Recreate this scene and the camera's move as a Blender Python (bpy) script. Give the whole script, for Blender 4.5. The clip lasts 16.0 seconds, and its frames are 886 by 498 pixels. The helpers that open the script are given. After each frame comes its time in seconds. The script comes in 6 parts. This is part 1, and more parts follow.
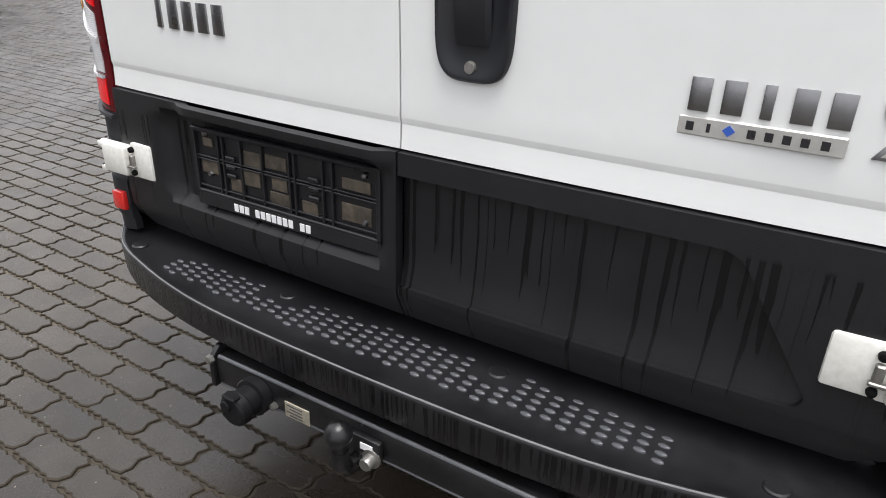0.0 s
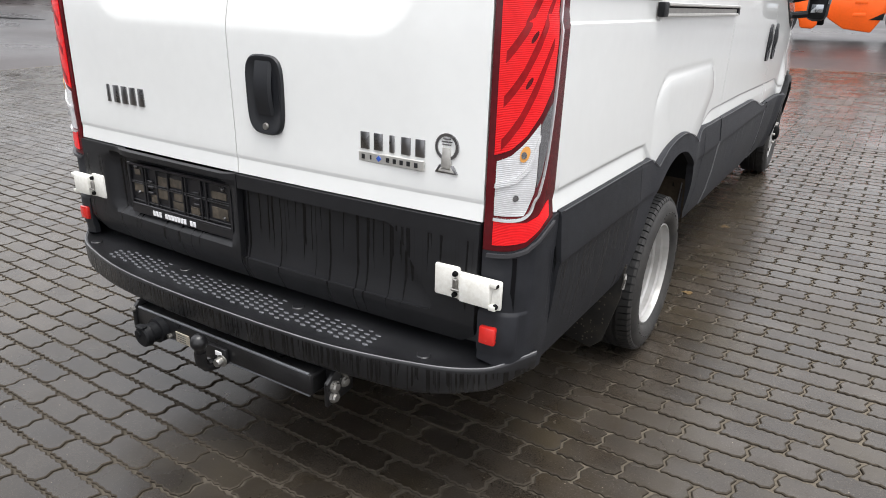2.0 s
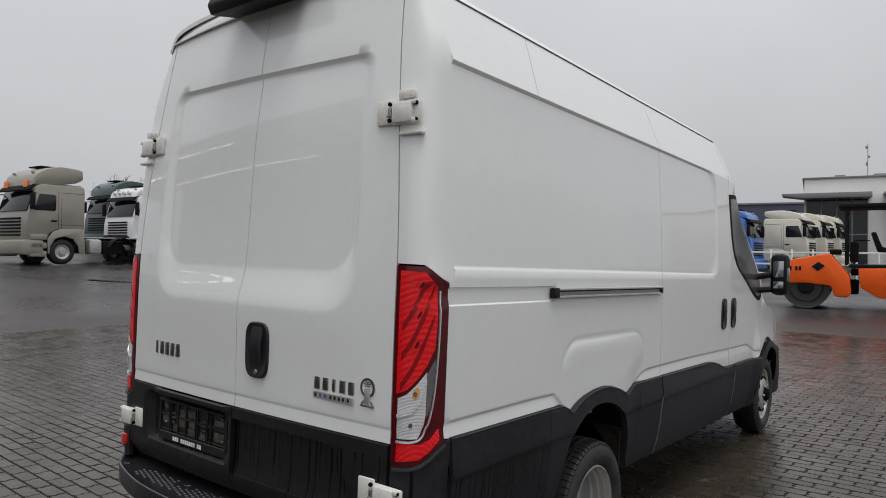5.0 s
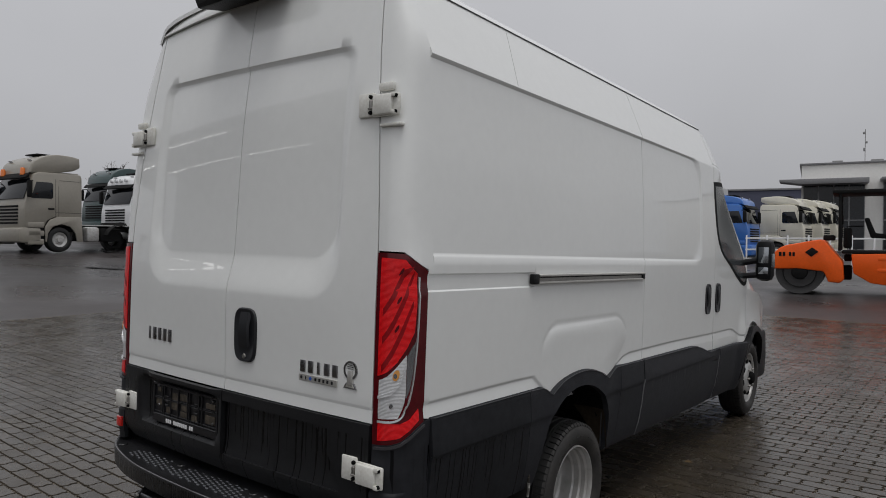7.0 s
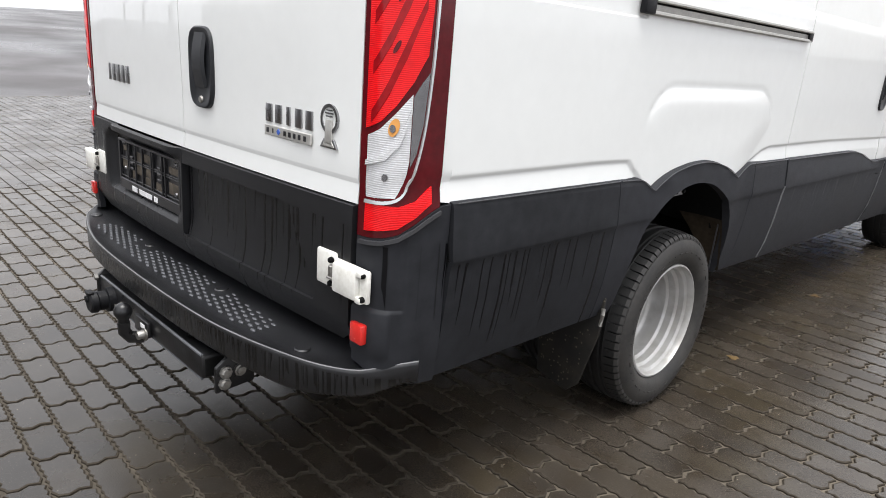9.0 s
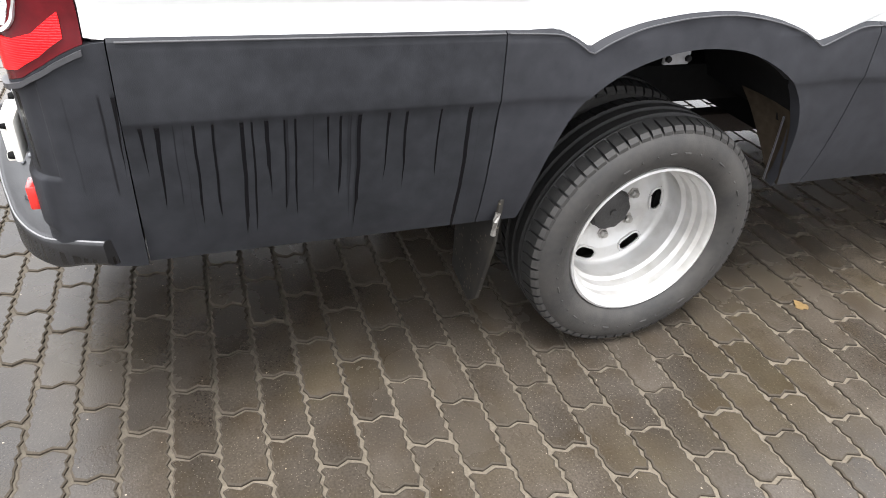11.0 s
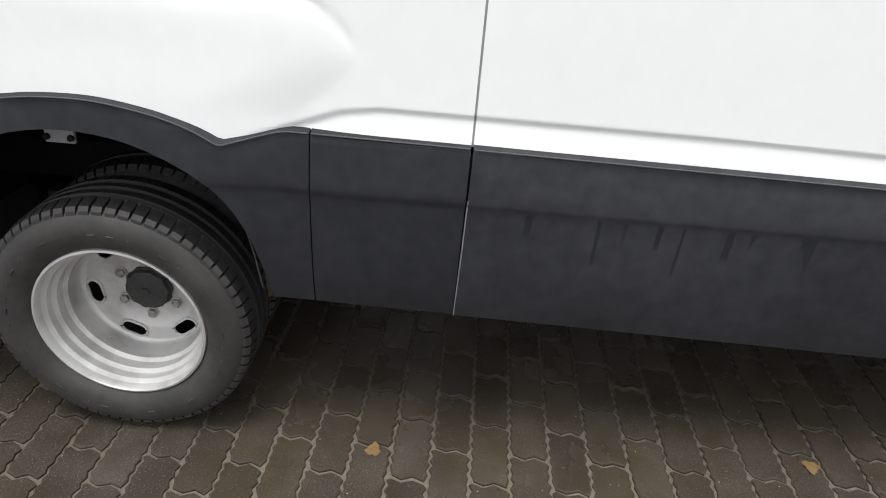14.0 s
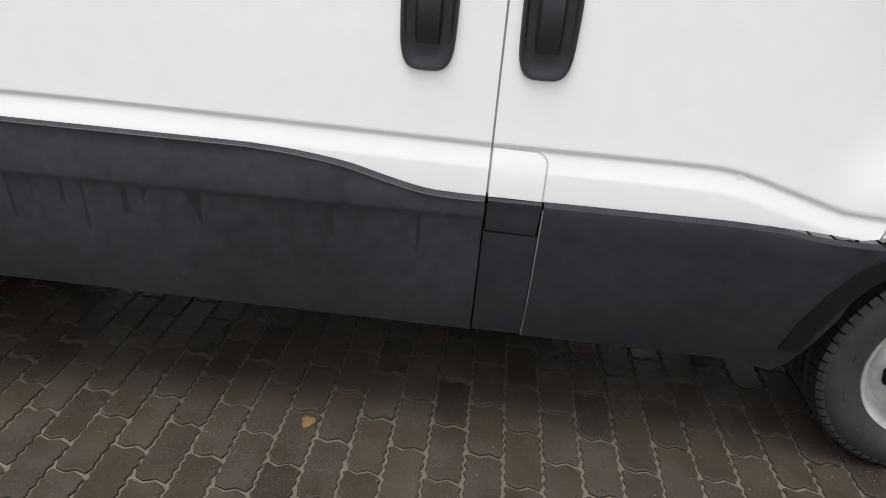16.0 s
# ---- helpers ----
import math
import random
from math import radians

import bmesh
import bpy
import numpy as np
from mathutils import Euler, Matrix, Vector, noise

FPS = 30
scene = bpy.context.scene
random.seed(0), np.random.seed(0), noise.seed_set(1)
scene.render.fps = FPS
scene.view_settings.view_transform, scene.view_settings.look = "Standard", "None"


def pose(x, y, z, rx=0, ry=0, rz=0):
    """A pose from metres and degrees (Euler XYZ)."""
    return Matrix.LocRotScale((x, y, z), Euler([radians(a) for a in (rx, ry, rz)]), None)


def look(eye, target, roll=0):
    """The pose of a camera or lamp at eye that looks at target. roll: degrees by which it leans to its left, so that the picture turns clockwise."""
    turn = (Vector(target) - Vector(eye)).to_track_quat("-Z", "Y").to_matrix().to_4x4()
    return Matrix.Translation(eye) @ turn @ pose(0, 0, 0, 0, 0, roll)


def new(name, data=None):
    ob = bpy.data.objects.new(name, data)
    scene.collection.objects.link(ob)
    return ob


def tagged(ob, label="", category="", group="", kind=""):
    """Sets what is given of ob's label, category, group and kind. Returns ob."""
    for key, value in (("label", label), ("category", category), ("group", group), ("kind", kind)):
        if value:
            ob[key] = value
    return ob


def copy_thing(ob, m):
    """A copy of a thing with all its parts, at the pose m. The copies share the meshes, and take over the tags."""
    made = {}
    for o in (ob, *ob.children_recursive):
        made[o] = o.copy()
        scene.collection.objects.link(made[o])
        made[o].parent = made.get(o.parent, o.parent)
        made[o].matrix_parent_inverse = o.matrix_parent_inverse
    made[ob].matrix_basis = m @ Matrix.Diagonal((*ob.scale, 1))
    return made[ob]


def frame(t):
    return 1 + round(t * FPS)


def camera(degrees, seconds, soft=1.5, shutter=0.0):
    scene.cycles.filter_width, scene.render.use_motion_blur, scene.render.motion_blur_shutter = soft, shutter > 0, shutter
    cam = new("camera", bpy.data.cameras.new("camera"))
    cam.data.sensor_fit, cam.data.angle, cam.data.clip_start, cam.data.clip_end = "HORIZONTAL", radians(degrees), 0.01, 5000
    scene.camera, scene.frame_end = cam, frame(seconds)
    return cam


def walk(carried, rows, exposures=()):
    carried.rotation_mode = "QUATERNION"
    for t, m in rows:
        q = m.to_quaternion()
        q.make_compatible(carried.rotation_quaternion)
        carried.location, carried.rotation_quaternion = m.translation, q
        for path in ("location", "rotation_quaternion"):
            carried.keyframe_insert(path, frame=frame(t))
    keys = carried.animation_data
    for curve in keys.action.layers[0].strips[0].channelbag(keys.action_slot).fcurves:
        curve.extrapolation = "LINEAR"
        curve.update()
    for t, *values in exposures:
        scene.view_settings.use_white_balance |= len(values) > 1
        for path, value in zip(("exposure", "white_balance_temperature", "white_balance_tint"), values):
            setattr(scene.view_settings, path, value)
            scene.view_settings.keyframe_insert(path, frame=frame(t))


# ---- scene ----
cam = camera(66.5, 16.0, soft=0.95)
PATH = [
    (0, (0.685, -0.908, 1.333), (-0.258, 0.621, 0.454), 0.3),
    (0.5, (0.906, -1.024, 1.39), (-0.042, 0.496, 0.5), 0.4),
    (1, (1.109, -1.219, 1.445), (0.154, 0.298, 0.557), 0.5),
    (1.5, (1.335, -1.313, 1.5), (0.371, 0.2, 0.617), 0.2),
    (2, (1.616, -1.334, 1.505), (0.627, 0.244, 0.776), 0.4),
    (2.5, (1.876, -1.441, 1.533), (0.796, 0.126, 0.918), 0.9),
    (3, (2.064, -1.552, 1.568), (0.953, 0.01, 0.996), 0.8),
    (3.5, (2.189, -1.55, 1.567), (1.039, 0.041, 1.181), 0.7),
    (4, (2.334, -1.557, 1.582), (1.137, 0.022, 1.309), 0.9),
    (4.5, (2.373, -1.612, 1.6), (1.148, -0.037, 1.463), 0.9),
    (4.7, (2.383, -1.628, 1.609), (1.154, -0.051, 1.579), 0.7),
    (6.8, (2.516, -1.7, 1.604), (1.299, -0.115, 1.68), 0.3),
    (7, (2.513, -1.675, 1.613), (1.291, -0.091, 1.583), 0.4),
    (7.5, (2.475, -1.577, 1.586), (1.258, -0.024, 1.26), 0.6),
    (8, (2.295, -1.391, 1.467), (1.082, 0.141, 1.041), 0.8),
    (8.2, (2.197, -1.287, 1.39), (0.963, 0.226, 0.955), 1.3),
    (10.3, (2.0, -0.056, 1.292), (0.508, 0.796, 0.267), 3.2),
    (10.5, (2.039, 0.063, 1.294), (0.543, 0.837, 0.215), 3.2),
    (11, (2.182, 0.358, 1.317), (0.643, 0.975, 0.198), 3.5),
    (11.5, (2.151, 0.634, 1.328), (0.579, 1.123, 0.192), 3.5),
    (12, (2.125, 0.943, 1.32), (0.463, 1.25, 0.252), 3.7),
    (12.5, (2.213, 1.246, 1.344), (0.515, 1.389, 0.298), 3.8),
    (13, (2.288, 1.541, 1.345), (0.561, 1.567, 0.336), 3.4),
    (13.5, (2.293, 1.924, 1.375), (0.549, 1.893, 0.396), 3.1),
    (14, (2.351, 2.279, 1.39), (0.597, 2.241, 0.429), 3.1),
    (14.5, (2.398, 2.636, 1.394), (0.637, 2.603, 0.447), 3.3),
    (15, (2.367, 3.053, 1.338), (0.583, 2.993, 0.436), 2.9),
    (15.5, (2.389, 3.399, 1.358), (0.609, 3.342, 0.447), 2.9),
    (16, (2.479, 3.746, 1.362), (0.688, 3.663, 0.477), 3.1),
]
EXPOSURE = [(0, 1.01), (0.5, 1.37), (1, 1.48), (1.5, 1.37), (2, 1.21), (2.5, 0.95), (3, 0.84), (3.5, 0.71), (4, 0.46), (4.5, 0.3), (4.7, 0.13), (6.8, -0.45), (7, -0.4), (7.5, -0.02), (8, 0.37), (8.2, 0.53), (10.3, 2.05), (11, 2.3), (11.5, 2.24), (12.0, 1.78), (12.5, 1.5), (13, 1.38), (14.5, 1.15), (16, 1.02)]
walk(cam, [(t, look(eye, target, roll)) for t, eye, target, roll in PATH], EXPOSURE)

# ---- world, sun, exposure ----
SKY_LOW, SKY_HIGH = 6.0, 12.5
world = bpy.data.worlds.new("overcast_sky")
scene.world = world
world.use_nodes = True
wn, wl = world.node_tree.nodes, world.node_tree.links
wn.clear()
w_out, w_bg = wn.new("ShaderNodeOutputWorld"), wn.new("ShaderNodeBackground")
w_sky, w_hsv, w_mix = wn.new("ShaderNodeTexSky"), wn.new("ShaderNodeHueSaturation"), wn.new("ShaderNodeMixRGB")
w_sky.sky_type, w_sky.sun_disc = "NISHITA", False
w_sky.sun_elevation, w_sky.sun_rotation = radians(76), radians(124)
w_sky.air_density, w_sky.dust_density = 1.0, 4.0
w_hsv.inputs["Saturation"].default_value = 0.10
# the cloud layer: about three times as bright overhead as at the horizon
w_co, w_sep, w_ramp, w_cloud = wn.new("ShaderNodeTexCoord"), wn.new("ShaderNodeSeparateXYZ"), wn.new("ShaderNodeMapRange"), wn.new("ShaderNodeTexNoise")
w_ramp.inputs["To Min"].default_value, w_ramp.inputs["To Max"].default_value = SKY_LOW, SKY_HIGH
w_cloud.inputs["Scale"].default_value, w_cloud.inputs["Detail"].default_value = 2.2, 5.0
w_mul, w_var = wn.new("ShaderNodeMath"), wn.new("ShaderNodeMapRange")
w_mul.operation = "MULTIPLY"
w_var.inputs["To Min"].default_value, w_var.inputs["To Max"].default_value = 0.86, 1.14
wl.new(w_co.outputs["Generated"], w_sep.inputs[0])
wl.new(w_co.outputs["Generated"], w_cloud.inputs["Vector"])
wl.new(w_sep.outputs["Z"], w_ramp.inputs["Value"])
wl.new(w_cloud.outputs["Fac"], w_var.inputs["Value"])
wl.new(w_ramp.outputs[0], w_mul.inputs[0])
wl.new(w_var.outputs[0], w_mul.inputs[1])
w_col = wn.new("ShaderNodeMixRGB")
w_col.blend_type, w_col.inputs[0].default_value = "MULTIPLY", 1.0
w_col.inputs[2].default_value = (0.975, 0.985, 1.035, 1)
wl.new(w_mul.outputs[0], w_col.inputs[1])
w_mix.inputs[0].default_value = 0.88
w_bg.inputs["Strength"].default_value = 0.09
wl.new(w_sky.outputs[0], w_hsv.inputs["Color"])
wl.new(w_hsv.outputs[0], w_mix.inputs[1])
wl.new(w_col.outputs[0], w_mix.inputs[2])
wl.new(w_mix.outputs[0], w_bg.inputs[0])
wl.new(w_bg.outputs[0], w_out.inputs[0])

sun = new("sun", bpy.data.lights.new("sun", "SUN"))
sun.data.energy, sun.data.angle, sun.data.color = 1.5, radians(30), (1.0, 0.98, 0.95)
sun.matrix_world = look((1.6, -1.1, 8), (0, 0, 0))


# ---- materials ----
def paint(name, color, rough=0.5, metal=0.0, coat=0.0, var=0.12, scale=(3.0, 60.0), bump=0.0, bump_scale=200.0, rough_var=0.08, tint=None, random_var=0.0, spec=0.5):
    """A surface with colour and gloss that vary at two scales, and a fine relief."""
    m = bpy.data.materials.new(name)
    m.use_nodes = True
    n, l = m.node_tree.nodes, m.node_tree.links
    p = n["Principled BSDF"]
    co = n.new("ShaderNodeTexCoord")
    big, fine = n.new("ShaderNodeTexNoise"), n.new("ShaderNodeTexNoise")
    for node, s, d in ((big, scale[0], 4.0), (fine, scale[1], 5.0)):
        node.inputs["Scale"].default_value, node.inputs["Detail"].default_value = s, d
        l.new(co.outputs["Object"], node.inputs["Vector"])
    add = n.new("ShaderNodeMath")
    add.operation = "ADD"
    l.new(big.outputs["Fac"], add.inputs[0])
    l.new(fine.outputs["Fac"], add.inputs[1])
    ramp = n.new("ShaderNodeMapRange")
    ramp.inputs["From Min"].default_value, ramp.inputs["From Max"].default_value = 0.6, 1.4
    l.new(add.outputs[0], ramp.inputs["Value"])
    mix = n.new("ShaderNodeMixRGB")
    dark = tint or tuple(c * (1 - var) for c in color)
    mix.inputs[1].default_value, mix.inputs[2].default_value = (*dark, 1), (*(min(1, c * (1 + var)) for c in color), 1)
    l.new(ramp.outputs[0], mix.inputs[0])
    last = mix.outputs[0]
    if random_var:
        info, hs = n.new("ShaderNodeObjectInfo"), n.new("ShaderNodeHueSaturation")
        geo, pick = n.new("ShaderNodeNewGeometry"), n.new("ShaderNodeMath")
        pick.operation = "ADD"
        l.new(info.outputs["Random"], pick.inputs[0])
        l.new(geo.outputs["Random Per Island"], pick.inputs[1])
        val = n.new("ShaderNodeMapRange")
        val.inputs["From Max"].default_value = 2.0
        val.inputs["To Min"].default_value, val.inputs["To Max"].default_value = 1 - random_var, 1 + random_var
        l.new(pick.outputs[0], val.inputs["Value"])
        l.new(val.outputs[0], hs.inputs["Value"])
        l.new(last, hs.inputs["Color"])
        last = hs.outputs[0]
    l.new(last, p.inputs["Base Color"])
    rr = n.new("ShaderNodeMapRange")
    rr.inputs["To Min"].default_value, rr.inputs["To Max"].default_value = max(0.02, rough - rough_var), min(1, rough + rough_var)
    l.new(big.outputs["Fac"], rr.inputs["Value"])
    l.new(rr.outputs[0], p.inputs["Roughness"])
    p.inputs["Metallic"].default_value, p.inputs["Coat Weight"].default_value = metal, coat
    p.inputs["Coat Roughness"].default_value = 0.025
    p.inputs["Specular IOR Level"].default_value = spec
    if bump:
        bn, bt = n.new("ShaderNodeBump"), n.new("ShaderNodeTexNoise")
        bt.inputs["Scale"].default_value, bt.inputs["Detail"].default_value = bump_scale, 3.0
        l.new(co.outputs["Object"], bt.inputs["Vector"])
        bn.inputs["Strength"].default_value, bn.inputs["Distance"].default_value = bump, 0.002
        l.new(bt.outputs["Fac"], bn.inputs["Height"])
        l.new(bn.outputs[0], p.inputs["Normal"])
    return m


def drips(m, axis, top, reach, freq, dark=(0.004, 0.004, 0.005), wet_rough=0.20, thin=0.59):
    """Runs of rain water down a dark plastic panel, from the height top, in the panel's own coordinates."""
    n, l = m.node_tree.nodes, m.node_tree.links
    p = n["Principled BSDF"]
    co, sep = n.new("ShaderNodeTexCoord"), n.new("ShaderNodeSeparateXYZ")
    l.new(co.outputs["Object"], sep.inputs[0])

    def op(kind, a, b=None):
        node = n.new("ShaderNodeMath")
        node.operation = kind
        for slot, v in enumerate((a, b)):
            if v is None:
                continue
            if isinstance(v, (int, float)):
                node.inputs[slot].default_value = v
            else:
                l.new(v, node.inputs[slot])
        return node.outputs[0]

    def wave(value, scale):
        node = n.new("ShaderNodeTexNoise")
        node.noise_dimensions = "1D"
        node.inputs["Scale"].default_value, node.inputs["Detail"].default_value = scale, 1.0
        l.new(value, node.inputs["W"])
        return node.outputs["Fac"]

    wob = n.new("ShaderNodeTexNoise")
    wob.inputs["Scale"].default_value = 9.0
    l.new(co.outputs["Object"], wob.inputs["Vector"])
    along = op("ADD", sep.outputs[axis], op("MULTIPLY", op("SUBTRACT", wob.outputs["Fac"], 0.5), 0.008))
    def rise(value, lo, hi):
        node = n.new("ShaderNodeMapRange")
        node.inputs["From Min"].default_value, node.inputs["From Max"].default_value = lo, hi
        l.new(value, node.inputs["Value"])
        return node.outputs[0]

    line = rise(wave(along, freq), thin, thin + 0.05)
    length = op("MULTIPLY", op("SUBTRACT", wave(op("ADD", along, 7.3), freq * 0.45), 0.32), reach * 3.2)
    below = op("SUBTRACT", top, sep.outputs[2])
    inside = op("MULTIPLY", rise(below, -0.004, 0.006), rise(op("SUBTRACT", length, below), 0.0, 0.015))
    mask = op("MULTIPLY", line, inside)
    mix = n.new("ShaderNodeMixRGB")
    mix.inputs[2].default_value = (*dark, 1)
    src = p.inputs["Base Color"].links[0].from_socket
    l.new(mask, mix.inputs[0])
    l.new(src, mix.inputs[1])
    l.new(mix.outputs[0], p.inputs["Base Color"])
    rmix = n.new("ShaderNodeMixRGB")
    rsrc = p.inputs["Roughness"].links[0].from_socket
    l.new(mask, rmix.inputs[0])
    l.new(rsrc, rmix.inputs[1])
    rmix.inputs[2].default_value = (wet_rough,) * 3 + (1,)
    l.new(rmix.outputs[0], p.inputs["Roughness"])
    return m


WHITE = paint("white_van_paint", (0.79, 0.80, 0.785), 0.38, coat=1.0, var=0.025, scale=(1.5, 20), rough_var=0.05, spec=0.25)
WHITE.node_tree.nodes["Principled BSDF"].inputs["Coat Roughness"].default_value = 0.012
PLASTIC = paint("black_rough_plastic", (0.006, 0.0063, 0.0075), 0.5, var=0.22, scale=(2.5, 30), bump=0.25, bump_scale=700, spec=0.24, rough_var=0.1)
# One black plastic in lit and shaded tones: door lighter, side and rear darker.
CLAD_PLAIN = paint("black_cladding_plastic", (0.0255, 0.0263, 0.0300), 0.56, var=0.3, scale=(2.0, 25), bump=0.22, bump_scale=700, spec=0.13, rough_var=0.12)
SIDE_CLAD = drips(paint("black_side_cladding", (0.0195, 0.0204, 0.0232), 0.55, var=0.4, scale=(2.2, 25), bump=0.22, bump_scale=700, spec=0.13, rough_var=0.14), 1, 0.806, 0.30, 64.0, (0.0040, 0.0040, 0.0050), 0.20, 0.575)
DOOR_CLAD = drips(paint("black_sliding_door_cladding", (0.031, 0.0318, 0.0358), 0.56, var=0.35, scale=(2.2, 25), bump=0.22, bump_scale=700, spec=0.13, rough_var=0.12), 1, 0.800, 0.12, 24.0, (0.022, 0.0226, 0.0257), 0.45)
REAR_CLAD = drips(paint("black_door_cladding", (0.0110, 0.0113, 0.0128), 0.42, var=0.3, scale=(2.5, 25), bump=0.22, bump_scale=700, spec=0.36, rough_var=0.12), 0, 0.889, 0.30, 60.0, (0.0030, 0.0030, 0.0036), 0.24, 0.545)
STEP_BLACK = drips(paint("wet_black_step", (0.0105, 0.0107, 0.012), 0.36, var=0.45, scale=(5.0, 40), bump=0.2, bump_scale=500, rough_var=0.2), 0, 0.537, 0.12, 95.0, (0.0022, 0.0022, 0.0026), 0.25, 0.47)
CORNER_CLAD = drips(paint("black_corner_cladding", (0.0215, 0.0224, 0.0258), 0.5, var=0.35, scale=(3.0, 25), bump=0.22, bump_scale=700, spec=0.16, rough_var=0.14), 1, 0.86, 0.34, 42.0, (0.005, 0.005, 0.006), 0.22, 0.60)
DARK = paint("dark_underbody", (0.006, 0.006, 0.006), 0.8, var=0.4, scale=(4, 40), spec=0.1)
GAP = paint("door_gap_black", (0.008, 0.008, 0.008), 0.8, var=0.2, spec=0.2)
SIDE_SEAM = paint("pale_shaded_side_seam", (0.30, 0.30, 0.295), 0.7, var=0.1)
SEAM = paint("shaded_seam_grey", (0.07, 0.07, 0.07), 0.7, var=0.1)
RUBBER = paint("tyre_rubber", (0.013, 0.013, 0.013), 0.62, var=0.3, scale=(7, 60), bump=0.3, bump_scale=300, tint=(0.036, 0.033, 0.030), spec=0.4)
TREAD = paint("tyre_tread_rubber", (0.0080, 0.0078, 0.0076), 0.6, var=0.35, scale=(12, 120), bump=0.3, bump_scale=200)
SILVER = paint("silver_wheel_paint", (0.47, 0.475, 0.475), 0.38, metal=0.35, var=0.08, scale=(4, 24), tint=(0.44, 0.425, 0.40), bump=0.06, bump_scale=120)
CHROME = paint("satin_chrome", (0.30, 0.30, 0.305), 0.28, metal=1.0, var=0.12, scale=(8, 90))
STEEL = paint("dull_steel", (0.33, 0.32, 0.30), 0.42, metal=0.9, var=0.25, scale=(20, 150))
ALU = paint("aluminium_rail", (0.58, 0.57, 0.54), 0.42, metal=0.65, var=0.12, scale=(6, 80))
HINGE = paint("white_hinge_paint", (0.78, 0.78, 0.74), 0.35, coat=0.3, var=0.06, scale=(12, 90), rough_var=0.05, tint=(0.62, 0.60, 0.54))
RED = paint("red_lamp_lens", (0.88, 0.009, 0.012), 0.14, coat=0.12, spec=0.3, var=0.25, scale=(14, 60), rough_var=0.05)
RED_MID = paint("shaded_red_lamp_lens", (0.27, 0.003, 0.006), 0.14, coat=0.12, spec=0.3, var=0.3, scale=(14, 60), rough_var=0.04)
RED_DEEP = paint("deep_red_lamp_lens", (0.085, 0.003, 0.006), 0.12, coat=0.15, spec=0.35, var=0.3, scale=(10, 50), rough_var=0.04)
LAMP_SILVER = paint("bright_lamp_silver", (0.75, 0.76, 0.77), 0.25, metal=0.6, coat=0.6, var=0.08, scale=(10, 60))
LIP = paint("grey_plastic_lip", (0.042, 0.042, 0.046), 0.4, var=0.2, scale=(10, 60))
CLEAR = paint("clear_lamp_reflector", (0.72, 0.73, 0.74), 0.18, metal=0.15, coat=1.0, var=0.2, scale=(30, 120), rough_var=0.06)
LAMP_GREY = paint("grey_lamp_reflector", (0.22, 0.22, 0.23), 0.22, metal=0.7, coat=1.0, var=0.2, scale=(10, 60))
AMBER = paint("amber_bulb", (0.72, 0.33, 0.08), 0.2, coat=0.8, var=0.1)
RED_REFLECT = paint("red_reflector", (0.62, 0.02, 0.015), 0.25, coat=1.0, var=0.12, scale=(60, 300), bump=0.4, bump_scale=250)
PLATE_PLASTIC = paint("plate_holder_plastic", (0.016, 0.016, 0.018), 0.3, var=0.2, scale=(10, 80))
PLATE_GAP = paint("dusty_beige_plastic", (0.066, 0.054, 0.040), 0.6, var=0.85, scale=(9, 70))
WHITE_PRINT = paint("white_print", (0.8, 0.8, 0.8), 0.5, var=0.03)
# Daylight seen through the cab glass is put into this base colour.
GLASS_DARK = paint("dark_window_glass", (0.060, 0.068, 0.072), 0.22, var=0.1, rough_var=0.01)
MIRROR = paint("mirror_glass", (0.40, 0.42, 0.44), 0.03, metal=1.0, var=0.01, rough_var=0.01)
BRASS = paint("worn_type_plate", (0.50, 0.46, 0.37), 0.35, metal=0.6, var=0.3, scale=(60, 200))
RUST = paint("rusty_steel", (0.020, 0.013, 0.010), 0.8, var=0.4, scale=(20, 120), bump=0.4, bump_scale=150)
BLUE_DOT = paint("blue_badge", (0.03, 0.10, 0.45), 0.3, coat=0.5, var=0.05)


def ribbed(m, period, dark):
    """Fine level ribs moulded into a lamp lens as bumps, their shade painted in."""
    n, l = m.node_tree.nodes, m.node_tree.links
    p, co, wave, ramp, mix, bump = n["Principled BSDF"], n.new("ShaderNodeTexCoord"), n.new("ShaderNodeTexWave"), n.new("ShaderNodeMapRange"), n.new("ShaderNodeMixRGB"), n.new("ShaderNodeBump")
    wave.bands_direction = "Z"
    for k, x in zip(("Scale", "Distortion", "Detail", "Detail Scale"), (0.314 / period, 2.6, 2.0, 0.5)):
        wave.inputs[k].default_value = x
    l.new(co.outputs["Object"], wave.inputs["Vector"])
    for k, x in zip(("From Min", "From Max"), (0.15, 0.75)):
        ramp.inputs[k].default_value = x
    l.new(wave.outputs["Fac"], ramp.inputs["Value"])
    l.new(ramp.outputs[0], mix.inputs[0])
    mix.inputs[1].default_value = (*dark, 1)
    l.new(p.inputs["Base Color"].links[0].from_socket, mix.inputs[2])
    l.new(mix.outputs[0], p.inputs["Base Color"])
    bump.inputs["Strength"].default_value, bump.inputs["Distance"].default_value = 0.45, 0.001
    l.new(wave.outputs["Fac"], bump.inputs["Height"])
    l.new(bump.outputs[0], p.inputs["Normal"])


ribbed(RED, 0.0040, (0.66, 0.005, 0.009))
ribbed(CLEAR, 0.0048, (0.58, 0.58, 0.585))


